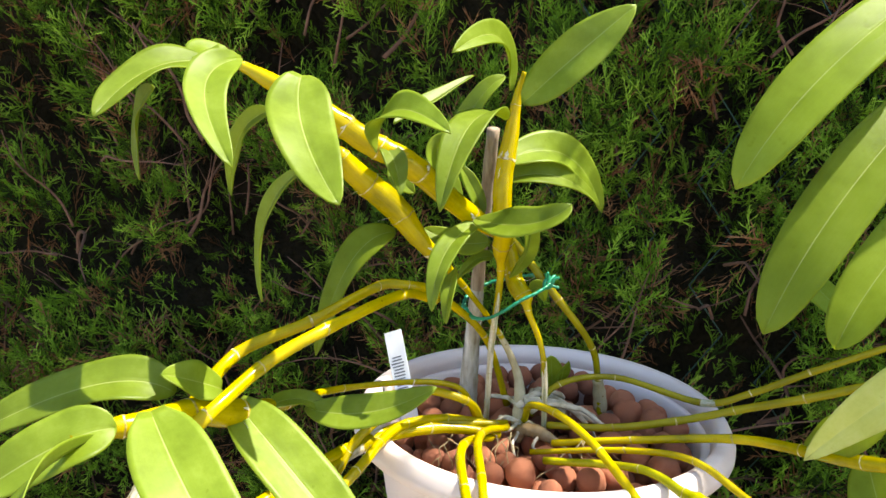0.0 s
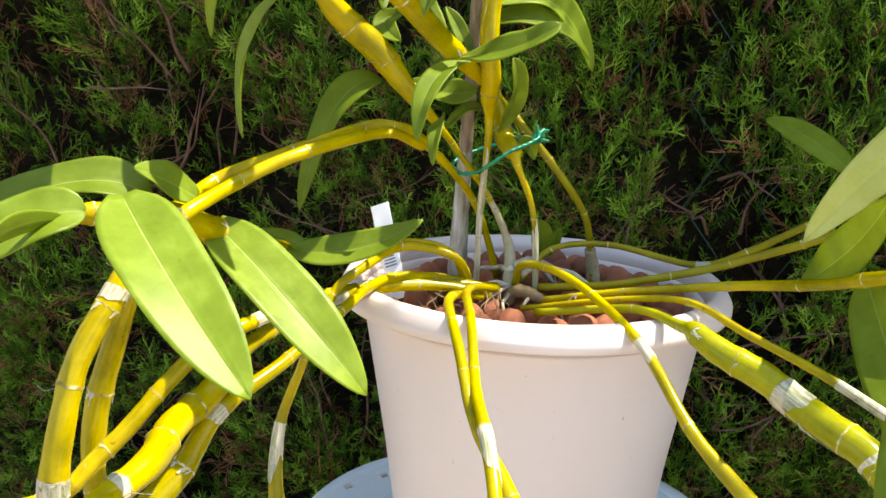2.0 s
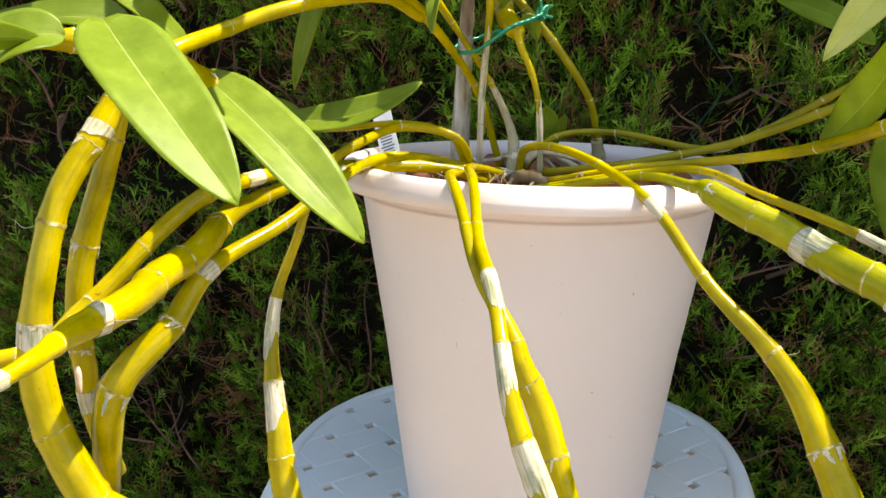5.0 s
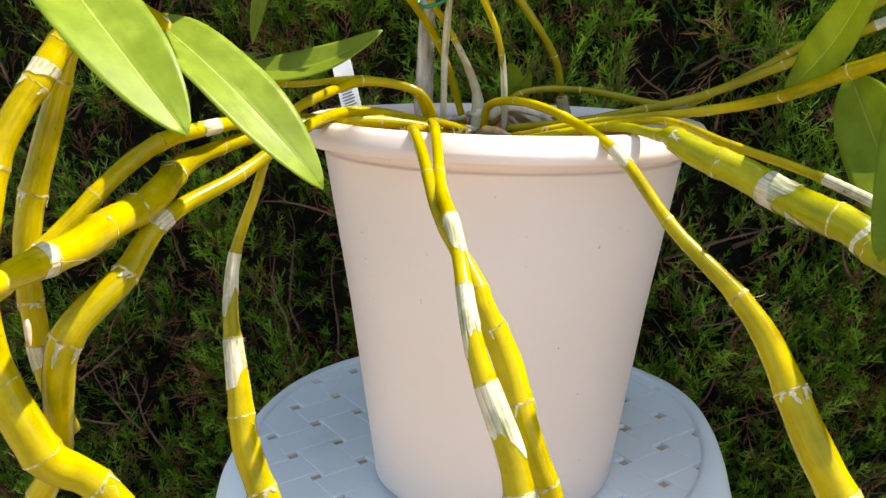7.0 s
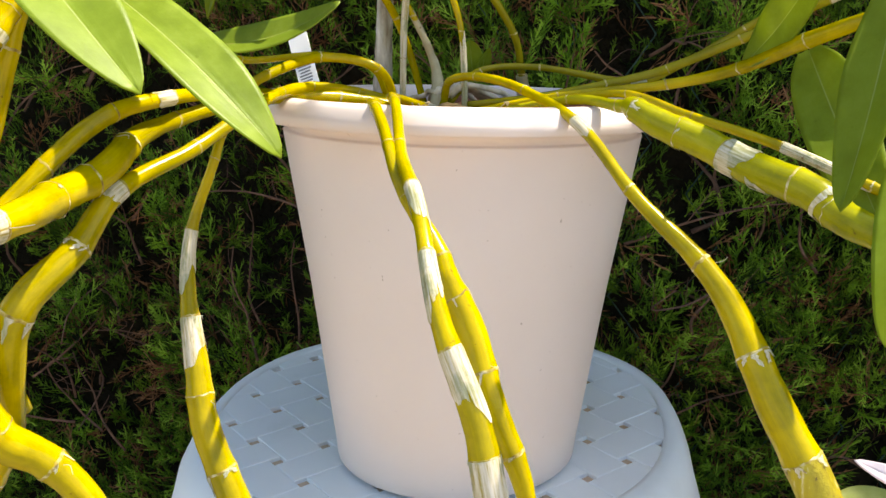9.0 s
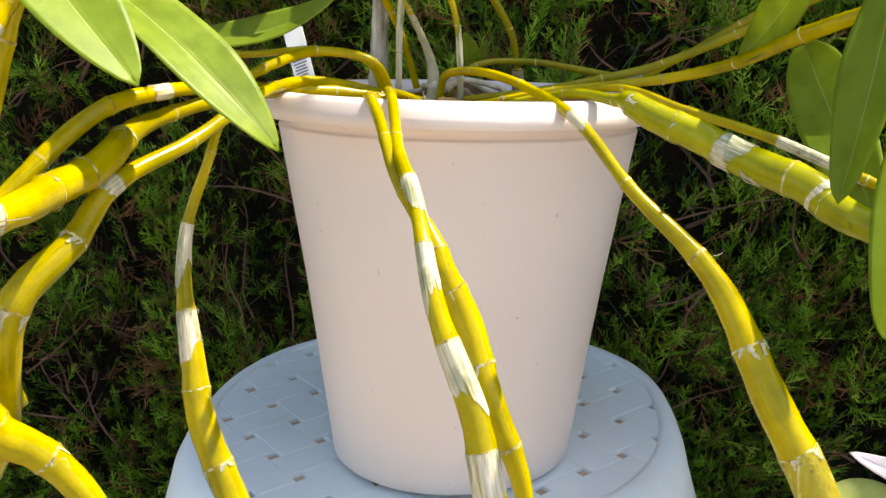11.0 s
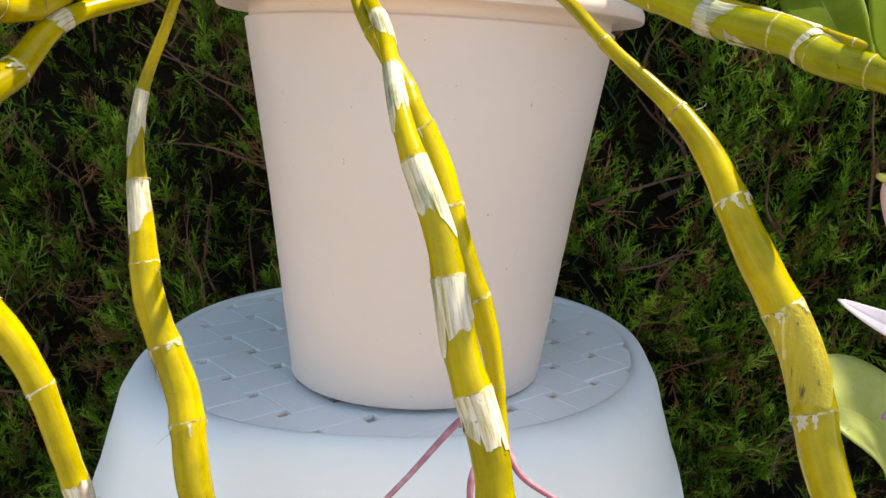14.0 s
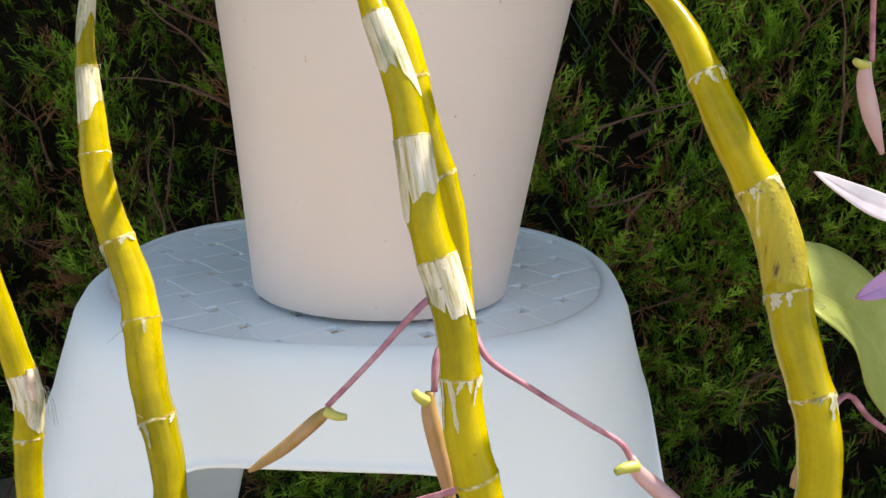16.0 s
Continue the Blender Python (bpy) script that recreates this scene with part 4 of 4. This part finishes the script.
cane([(-0.004, -0.046, 0.662, 0.0026), (0.0410, -0.058, 0.6710, 0.0028), (0.0970, -0.066, 0.6770, 0.0033), (0.1240, -0.098, 0.6870, 0.0037), (0.1390, -0.137, 0.7010, 0.0041), (0.157, -0.165, 0.712, 0.0037), (0.185, -0.20, 0.725, 0.0033)], seed=18)
cane([(-0.017, -0.050, 0.658, 0.0021), (0.0360, -0.067, 0.6690, 0.0023), (0.0700, -0.088, 0.6740, 0.0026), (0.0950, -0.117, 0.6650, 0.0028), (0.1240, -0.154, 0.6550, 0.0030), (0.150, -0.185, 0.642, 0.0030), (0.17, -0.21, 0.63, 0.0025)], sheaths=((4.0, 5.0),), seed=19)
cane([(-0.010, -0.064, 0.660, 0.0028), (0.0390, -0.094, 0.6720, 0.0030), (0.0580, -0.118, 0.6710, 0.0036), (0.0640, -0.128, 0.6700, 0.0058), (0.0800, -0.143, 0.6612, 0.0072), (0.0970, -0.158, 0.6525, 0.0075), (0.1140, -0.192, 0.6448, 0.0076), (0.1230, -0.208, 0.6370, 0.0071),
      (0.1330, -0.230, 0.6310, 0.0062), (0.146, -0.258, 0.621, 0.0055)], CANE_GREEN, sheaths=((5.0, 5.5), (6.6, 6.95)), flakes=((3.0, 3.3), (5.5, 6.2)), swell=0.04, seed=20)
# the leafy stem on the right
cane([(0.185, -0.20, 0.725, 0.0040), (0.182, -0.235, 0.765, 0.0045), (0.165, -0.265, 0.820, 0.0045), (0.125, -0.295, 0.885, 0.0040), (0.085, -0.310, 0.945, 0.0030)], seed=21)

# thickened stem bases and bare roots at the middle of the pot
for rows, mat in (([(-0.023, -0.014, 0.652, 0.0044), (-0.0215, -0.013, 0.662, 0.0047), (-0.021, -0.006, 0.672, 0.0040), (-0.022, 0.001, 0.684, 0.0029), (-0.028, 0.002, 0.700, 0.0022), (-0.036, 0.000, 0.716, 0.0020)], STEM_GREY),
                  ([(-0.024, -0.026, 0.654, 0.0035), (-0.020, -0.027, 0.661, 0.0040), (-0.012, -0.029, 0.661, 0.0044), (-0.006, -0.031, 0.659, 0.0036), (0.001, -0.033, 0.656, 0.0024)], STEM_BROWN),
                  ([(0.036, 0.022, 0.645, 0.004), (0.034, 0.018, 0.662, 0.0046), (0.031, 0.013, 0.678, 0.0034)], STEM_GREY)):
    c, _ = spline(under(rows), 8)
    wob = 1 + 0.05 * np.sin(np.arange(len(c)) * 1.3) + 0.04 * np.sin(np.arange(len(c)) * 2.9)
    part("stem_base", tube(c[:, :3], c[:, 3] * wob, 14), mat, orchid, "knobbly grey-brown stem base")


def root(start, end, arch, radius, skin=ROOT, jitter=0.003):
    p0, e = np.array(start), np.array(end)
    rows = [(*p0, radius)]
    for s in (0.25, 0.5, 0.75):
        q = p0 + (e - p0) * s + rng.normal(0, jitter, 3) * (1, 1, 0.4)
        q[2] += arch * 4 * s * (1 - s)
        rows.append((*q, radius * (1 - 0.2 * s)))
    rows += [(*e, radius * 0.75), (*(e + (e - p0) * 0.12 + (0, 0, -0.008)), radius * 0.6)]
    c, _ = spline(under(rows), 7)
    part("root", tube(c[:, :3], c[:, 3] * (1 + 0.08 * np.sin(np.arange(len(c)) * 1.9)), 8), skin, orchid)


rng = np.random.default_rng(21)
# pale ropes fanning out behind and beside the middle
for k in range(12):
    a = math.radians(-8 + 11.5 * k)
    reach = rng.uniform(0.036, 0.060)
    root((-0.018 + rng.normal(0, 0.002), -0.012 + rng.normal(0, 0.003), 0.670 + rng.uniform(-0.002, 0.004)), (-0.016 + math.cos(a) * reach, -0.010 + math.sin(a) * reach * 0.8, 0.652 + rng.uniform(-0.003, 0.003)),
         rng.uniform(0.006, 0.012), rng.uniform(0.0016, 0.0023))
for k in range(6):
    a = math.radians(150 + 36 * k)
    reach = rng.uniform(0.022, 0.042)
    root((-0.022, -0.018, 0.662), (-0.020 + math.cos(a) * reach, -0.018 + math.sin(a) * reach, 0.651), 0.005, 0.0012)
# fine brown hairs under the canes
for k in range(16):
    x0 = rng.uniform(-0.085, -0.02) if k < 11 else rng.uniform(-0.01, 0.03)
    y0 = rng.uniform(-0.062, -0.038)
    root((x0, y0, 0.668), (x0 + rng.normal(0, 0.012), y0 - rng.uniform(0.006, 0.022), 0.653), -0.001, 0.00033, HAIR, 0.002)

# root nubs and stray hairs on the hanging canes
for x, y, z, r in ((-0.1530, -0.2085, 0.4665, 0.0017), (-0.1930, -0.305, 0.6390, 0.0018), (-0.1975, -0.300, 0.6400, 0.0014), (-0.2165, -0.190, 0.6030, 0.0015)):
    c, _ = spline(under([(x, y, z + 0.004, r * 0.6), (x + 0.0006, y - 0.001, z + 0.001, r), (x + 0.001, y - 0.002, z - 0.003, r * 0.9), (x + 0.0016, y - 0.003, z - 0.007, r * 0.35)]), 5)
    part("root_nub", tube(c[:, :3], c[:, 3], 9), NUB, orchid, "small dry brownish root nub")
    for h in range(3 if z < 0.5 else 0):
        root((x + 0.001, y - 0.002, z), (x + 0.006 + rng.uniform(0, 0.010), y - 0.004, z - rng.uniform(0.002, 0.010)), 0.002, 0.0001, ROOT, 0.0012)

# leaves of the cluster on the left
leaf((-0.1895, -0.196, 0.7500), (-0.1585, -0.2360, 0.7240), (-0.1265, -0.2600, 0.6900), 0.034, (0.28, -0.58, 0.78), 0.22, wave=0.035, seed=1, rounded=True)
leaf((-0.1700, -0.134, 0.7260), (-0.129, -0.166, 0.6955), (-0.0940, -0.180, 0.6580), 0.0325, (0.25, -0.50, 0.83), 0.24, wave=0.035, seed=2, rounded=True)
leaf((-0.1440, -0.088, 0.702), (-0.108, -0.095, 0.7035), (-0.0720, -0.098, 0.7200), 0.021, (-0.10, -0.60, 0.80), 0.20, wave=0.02, seed=3)
leaf((-0.1900, -0.162, 0.743), (-0.225, -0.172, 0.7500), (-0.2850, -0.185, 0.7250), 0.025, (-0.05, -0.55, 0.85), 0.25, seed=4)
leaf((-0.2030, -0.200, 0.744), (-0.226, -0.212, 0.7400), (-0.2620, -0.225, 0.7180), 0.026, (-0.05, -0.75, 0.68), 0.25, seed=5)
leaf((-0.2100, -0.204, 0.742), (-0.2220, -0.248, 0.7380), (-0.2110, -0.266, 0.7120), 0.015, (-0.6, -0.75, 0.25), 0.25, seed=6)
leaf((-0.1720, -0.1500, 0.7400), (-0.1820, -0.1650, 0.7510), (-0.1910, -0.1760, 0.7580), 0.019, (0.35, -0.60, 0.70), 0.25, blunt=1.35, seed=7, stalk=0.4)
leaf((-0.160, -0.110, 0.712), (-0.1450, -0.090, 0.7080), (-0.1300, -0.085, 0.6960), 0.012, (0.1, -0.5, 0.85), 0.25, seed=8)
# leaves of the upper canes
leaf((-0.1914, -0.0642, 0.8847), (-0.2152, -0.0894, 0.8831), (-0.2315, -0.1243, 0.8635), 0.026, (-0.1, -0.55, 0.83), 0.25, seed=9)
leaf((-0.1854, -0.0702, 0.8858), (-0.1976, -0.0563, 0.8907), (-0.1877, -0.0442, 0.8911), 0.018, (0.1, -0.5, 0.86), 0.25, seed=40)
leaf((-0.2089, -0.1043, 0.8755), (-0.2267, -0.0791, 0.8583), (-0.2287, -0.0786, 0.8252), 0.012, (-0.8, -0.55, 0.2), 0.3, seed=10)
leaf((-0.1662, -0.1042, 0.8898), (-0.1746, -0.1392, 0.8789), (-0.1555, -0.1737, 0.8498), 0.020, (0.30, -0.70, 0.65), 0.30, seed=11)
leaf((-0.1595, -0.0756, 0.8613), (-0.1823, -0.0485, 0.8440), (-0.1914, -0.0380, 0.8088), 0.015, (-0.55, -0.75, 0.35), 0.30, seed=12)
leaf((-0.1389, -0.0968, 0.8816), (-0.1330, -0.1325, 0.8602), (-0.1119, -0.1711, 0.8340), 0.031, (0.22, -0.80, 0.58), 0.18, seed=13, stalk=0.3)
leaf((-0.1406, -0.0851, 0.8336), (-0.1649, -0.0708, 0.8040), (-0.1676, -0.0771, 0.7587), 0.013, (-0.8, -0.5, 0.35), 0.35, seed=14)
leaf((-0.0985, -0.0279, 0.7865), (-0.1240, -0.0399, 0.7706), (-0.1455, -0.0392, 0.7127), 0.020, (-0.45, -0.78, 0.42), 0.25, material=LEAF_SHADED, seed=15)
leaf((-0.1037, -0.0910, 0.8436), (-0.0932, -0.1083, 0.8667), (-0.0657, -0.1431, 0.8609), 0.022, (-0.35, -0.35, 0.88), 0.30, seed=16)
leaf((-0.1008, -0.0829, 0.8448), (-0.0945, -0.0908, 0.8388), (-0.0910, -0.1006, 0.8237), 0.013, (0.5, -0.75, 0.3), 0.30, seed=41)
leaf((-0.0983, -0.0429, 0.8516), (-0.0767, -0.0149, 0.8627), (-0.0541, 0.0142, 0.8738), 0.010, (0.1, -0.25, 0.95), 0.55, seed=17)
leaf((-0.0371, -0.0485, 0.8552), (-0.0569, -0.0928, 0.8579), (-0.0707, -0.1245, 0.8209), 0.021, (-0.30, -0.65, 0.70), 0.25, seed=18)
leaf((-0.0660, -0.036, 0.836), (-0.0520, -0.036, 0.8640), (-0.0370, -0.030, 0.8770), 0.014, (-0.45, -0.75, 0.45), 0.30, seed=19)
leaf((-0.0346, -0.0427, 0.8704), (-0.0423, -0.0613, 0.8990), (-0.0659, -0.1035, 0.8937), 0.018, (0.55, -0.55, 0.62), 0.30, seed=20)
leaf((-0.0280, -0.046, 0.8640), (0.0000, -0.052, 0.8910), (0.0290, -0.050, 0.9160), 0.027, (0.25, -0.65, 0.70), 0.18, seed=21)
leaf((-0.0385, -0.0321, 0.8283), (0.0015, -0.0038, 0.8290), (0.0285, 0.0192, 0.7890), 0.024, (0.15, -0.72, 0.65), 0.30, seed=22)
leaf((-0.0381, -0.0299, 0.8173), (-0.0052, -0.0197, 0.8194), (0.0234, -0.0011, 0.7975), 0.018, (0.1, -0.60, 0.75), 0.30, seed=23)
leaf((-0.0526, -0.0518, 0.8005), (-0.0254, -0.0868, 0.8067), (-0.0046, -0.0918, 0.8183), 0.021, (-0.1, -0.62, 0.78), 0.25, material=LEAF, seed=24)
leaf((-0.0485, -0.0458, 0.7977), (-0.0681, -0.0738, 0.7877), (-0.0752, -0.0895, 0.7591), 0.0145, (-0.35, -0.75, 0.50), 0.25, seed=25)
leaf((-0.0628, -0.0314, 0.7664), (-0.0664, -0.0533, 0.7599), (-0.0679, -0.0631, 0.7427), 0.010, (-0.5, -0.75, 0.3), 0.30, seed=26)
leaf((-0.0245, -0.0436, 0.7994), (-0.0210, -0.0332, 0.7796), (-0.0305, -0.0149, 0.7556), 0.013, (0.45, -0.80, 0.30), 0.30, seed=27)
leaf((-0.0432, -0.0254, 0.7811), (-0.0622, -0.0195, 0.7787), (-0.0825, -0.0158, 0.7862), 0.018, (0.1, -0.70, 0.65), 0.25, material=LEAF_SHADED, seed=28)
leaf((-0.0409, -0.0212, 0.7702), (-0.0509, -0.0233, 0.7689), (-0.0616, -0.0272, 0.7585), 0.009, (-0.3, -0.6, 0.75), 0.30, seed=29)
leaf((-0.0600, -0.030, 0.8060), (-0.0750, -0.025, 0.8310), (-0.0620, -0.030, 0.8430), 0.017, (0.4, -0.7, 0.5), 0.30, seed=42)
leaf((-0.0480, -0.032, 0.7980), (-0.0540, -0.030, 0.8140), (-0.0620, -0.028, 0.8270), 0.010, (0.3, -0.8, 0.4), 0.30, seed=43)
leaf((-0.0880, -0.020, 0.808), (-0.0980, -0.006, 0.818), (-0.0860, 0.0, 0.824), 0.014, (0.0, -0.8, 0.5), 0.30, material=LEAF_SHADED, seed=44)
leaf((-0.0180, -0.014, 0.7460), (-0.0120, -0.010, 0.7480), (-0.0080, -0.006, 0.7380), 0.010, (0.2, -0.9, 0.3), 0.2, material=LEAF_SHADED, seed=45)
leaf((0.0008, 0.0066, 0.6745), (-0.0006, 0.0043, 0.6905), (-0.0019, 0.0002, 0.6994), 0.014, (-0.1, -0.95, 0.2), 0.3, material=LEAF_SHADED, seed=30)
leaf((0.0028, 0.0066, 0.6745), (0.0065, 0.0045, 0.6857), (0.0103, 0.0024, 0.6948), 0.009, (0.5, -0.8, 0.2), 0.3, material=LEAF_SHADED, seed=31)
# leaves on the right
leaf((0.0590, -0.3120, 0.9260), (0.0220, -0.3340, 0.9040), (0.0010, -0.3410, 0.8770), 0.0150, (-0.55, -0.78, 0.28), 0.10, wave=0.02, blunt=3.4, stalk=0.35, material=LEAF_SHADED, seed=32)
leaf((0.0610, -0.3120, 0.9010), (0.0280, -0.3350, 0.8740), (0.0100, -0.3430, 0.8430), 0.0165, (-0.55, -0.78, 0.28), 0.10, wave=0.02, blunt=3.4, stalk=0.35, material=LEAF_SHADED, seed=33)
leaf((0.0660, -0.3120, 0.8730), (0.0430, -0.3270, 0.8540), (0.0310, -0.3340, 0.8360), 0.0150, (-0.55, -0.78, 0.28), 0.10, wave=0.02, blunt=3.0, stalk=0.35, material=LEAF_SHADED, seed=34)
leaf((0.1395, -0.24, 0.8042), (0.113, -0.218, 0.7775), (0.0849, -0.195, 0.7326), 0.022, (-0.15, -0.78, 0.60), 0.15, material=LEAF_PALE, seed=35)
leaf((0.1240, -0.0990, 0.6880), (0.1330, -0.1350, 0.7180), (0.1300, -0.1700, 0.7480), 0.022, (-0.20, -0.78, 0.55), 0.15, seed=36)
leaf((0.1681, -0.0492, 0.7356), (0.1542, -0.0095, 0.7529), (0.1387, 0.0234, 0.7610), 0.0165, (-0.3, -0.75, 0.55), 0.18, material=LEAF_SHADED, seed=37)
leaf((0.1473, -0.1200, 0.6960), (0.1492, -0.1580, 0.6587), (0.1479, -0.2034, 0.6243), 0.0310, (-0.62, -0.60, 0.30), 0.12, stalk=0.04, rounded=True, material=LEAF_SHADED, seed=38)
leaf((0.1017, -0.2745, 0.7260), (0.0885, -0.2905, 0.6894), (0.0748, -0.3045, 0.6584), 0.0190, (-0.80, -0.55, 0.0), 0.2, material=LEAF_SHADED, stalk=0.3, seed=39)
leaf((0.1101, -0.2898, 0.6965), (0.0856, -0.3197, 0.6567), (0.068, -0.3492, 0.6335), 0.017, (-0.80, -0.55, 0.0), 0.2, material=LEAF_SHADED, stalk=0.3, seed=46)
leaf((0.1230, -0.238, 0.5080), (0.1620, -0.222, 0.4880), (0.2060, -0.212, 0.4300), 0.052, (-0.05, -0.65, 0.75), 0.10, wave=0.02, material=LEAF_PALE, seed=47, stalk=0.45)


# buds on their stalks
def bud(stalk, rows, material, spur, label):
    ob_c, _ = spline(under(rows), 7)
    ob = part("flower_bud", tube(ob_c[:, :3], ob_c[:, 3], 12, squash=0.85), material, orchid, label)
    s_c, _ = spline(under(stalk), 7)
    part("stalk", tube(s_c[:, :3], s_c[:, 3], 8), PEDICEL, ob, "purplish pink stalk")
    for turn in (-0.9, 0.35):                            # dark tubes on the camera's side stand in for shaded grooves between the sepals
        g_c = ob_c[3:-3, :3] + ob_c[3:-3, 3:4] * np.array([0.55 * math.sin(turn), -0.80 * math.cos(turn), 0.55 * math.sin(turn)]) * 0.98
        part("seam", tube(g_c, np.full(len(g_c), 0.00022), 5), HAIR, ob, "thin dark tube standing in for a shaded groove between the sepals")
    sp_c, _ = spline(under(spur), 5)
    part("spur", tube(sp_c[:, :3], sp_c[:, 3], 8), BUD_TIP, ob, "yellow-green blunt spur")
    return ob


bud([(-0.001, -0.226, 0.508, 0.0012), (-0.0130, -0.230, 0.5000, 0.0013), (-0.0300, -0.230, 0.4800, 0.0011), (-0.0455, -0.229, 0.4625, 0.0011)],
    [(-0.0440, -0.229, 0.4620, 0.0016), (-0.0490, -0.229, 0.4575, 0.0030), (-0.0600, -0.228, 0.4470, 0.0029), (-0.0690, -0.227, 0.4400, 0.0020), (-0.0735, -0.227, 0.4370, 0.0008)], BUD,
    [(-0.0460, -0.230, 0.4610, 0.0020), (-0.0420, -0.232, 0.4600, 0.0017), (-0.0385, -0.233, 0.4600, 0.0012)], "drooping orange-brown flower bud")
bud([(0.003, -0.232, 0.500, 0.0012), (-0.0080, -0.246, 0.4890, 0.0013), (-0.0095, -0.250, 0.4760, 0.0012)],
    [(-0.0110, -0.250, 0.4760, 0.0016), (-0.0110, -0.251, 0.4690, 0.0030), (-0.0075, -0.252, 0.4550, 0.0031), (-0.0040, -0.252, 0.4420, 0.0025), (-0.001, -0.252, 0.430, 0.0008)], BUD,
    [(-0.0120, -0.251, 0.4730, 0.0022), (-0.0150, -0.252, 0.4750, 0.0018), (-0.0165, -0.252, 0.4770, 0.0013)], "drooping orange-brown flower bud behind the front cane")
bud([(0.006, -0.231, 0.492, 0.0015), (0.0110, -0.238, 0.4830, 0.0013), (0.0260, -0.240, 0.4730, 0.0011), (0.0480, -0.240, 0.4590, 0.0011), (0.0610, -0.240, 0.4510, 0.0012), (0.0660, -0.240, 0.4440, 0.0012)],
    [(0.0660, -0.240, 0.4450, 0.0016), (0.0690, -0.240, 0.4390, 0.0032), (0.0780, -0.240, 0.4310, 0.0040), (0.0900, -0.239, 0.4200, 0.0035), (0.098, -0.239, 0.412, 0.001)], BUD_PINK,
    [(0.0680, -0.241, 0.4420, 0.0024), (0.0620, -0.243, 0.4420, 0.0020), (0.0590, -0.244, 0.4410, 0.0014)], "pale pink flower bud with a yellow-green spur")
bud([(0.000, -0.272, 0.452, 0.0013), (-0.0080, -0.262, 0.4440, 0.0012), (-0.0180, -0.255, 0.4370, 0.0012), (-0.027, -0.252, 0.430, 0.0012)],
    [(-0.027, -0.252, 0.431, 0.0016), (-0.033, -0.252, 0.425, 0.0030), (-0.042, -0.251, 0.416, 0.0028), (-0.050, -0.250, 0.408, 0.0008)], BUD,
    [(-0.028, -0.253, 0.429, 0.002), (-0.024, -0.255, 0.428, 0.0016), (-0.022, -0.256, 0.428, 0.0012)], "drooping orange-brown flower bud low on the front cane")
bud([(0.165, -0.188, 0.650, 0.0011), (0.1680, -0.190, 0.6140, 0.0011), (0.1710, -0.190, 0.5900, 0.0011)],
    [(0.1690, -0.190, 0.5900, 0.0016), (0.1690, -0.190, 0.5820, 0.0032), (0.1740, -0.190, 0.5680, 0.0034), (0.1810, -0.190, 0.5530, 0.0010)], BUD_PINK,
    [(0.1690, -0.190, 0.5880, 0.0022), (0.1650, -0.191, 0.5890, 0.0018), (0.1625, -0.192, 0.5900, 0.0013)], "pale pink hanging flower bud")
bud([(0.124, -0.262, 0.465, 0.0013), (0.1490, -0.238, 0.4670, 0.0012), (0.1620, -0.235, 0.4560, 0.0012), (0.176, -0.233, 0.447, 0.0012)],
    [(0.176, -0.233, 0.448, 0.0016), (0.181, -0.233, 0.443, 0.003), (0.190, -0.233, 0.436, 0.003), (0.198, -0.233, 0.43, 0.001)], BUD,
    [(0.177, -0.234, 0.446, 0.002), (0.173, -0.235, 0.444, 0.0016), (0.171, -0.236, 0.444, 0.0012)], "orange-brown flower bud on a brown stalk")
bud([(0.122, -0.255, 0.462, 0.0013), (0.1380, -0.238, 0.4560, 0.0012), (0.1420, -0.235, 0.4480, 0.0012)],
    [(0.1420, -0.235, 0.4480, 0.0016), (0.1390, -0.235, 0.4410, 0.0032), (0.1360, -0.235, 0.4330, 0.0032), (0.1335, -0.235, 0.4280, 0.0012)], BUD,
    [(0.1420, -0.236, 0.4450, 0.002), (0.1450, -0.236, 0.4450, 0.0016), (0.147, -0.236, 0.445, 0.0012)], "orange-brown flower bud behind the thick cane")

# the edge of an open flower
leaf((0.170, -0.248, 0.536), (0.1440, -0.250, 0.5410), (0.1170, -0.252, 0.5535), 0.0105, (-0.1, -0.75, 0.6), 0.25, material=PETAL, name="petal", label="white and pink narrow petal", seed=50)
leaf((0.172, -0.246, 0.528), (0.1550, -0.249, 0.5160), (0.1390, -0.251, 0.5090), 0.010, (-0.2, -0.9, 0.3), 0.3, material=LIP, name="petal", label="violet petal", seed=51)
leaf((0.172, -0.244, 0.532), (0.190, -0.246, 0.545), (0.205, -0.248, 0.550), 0.012, (0.1, -0.8, 0.5), 0.3, material=PETAL, name="petal", label="white and pink narrow petal", seed=52)
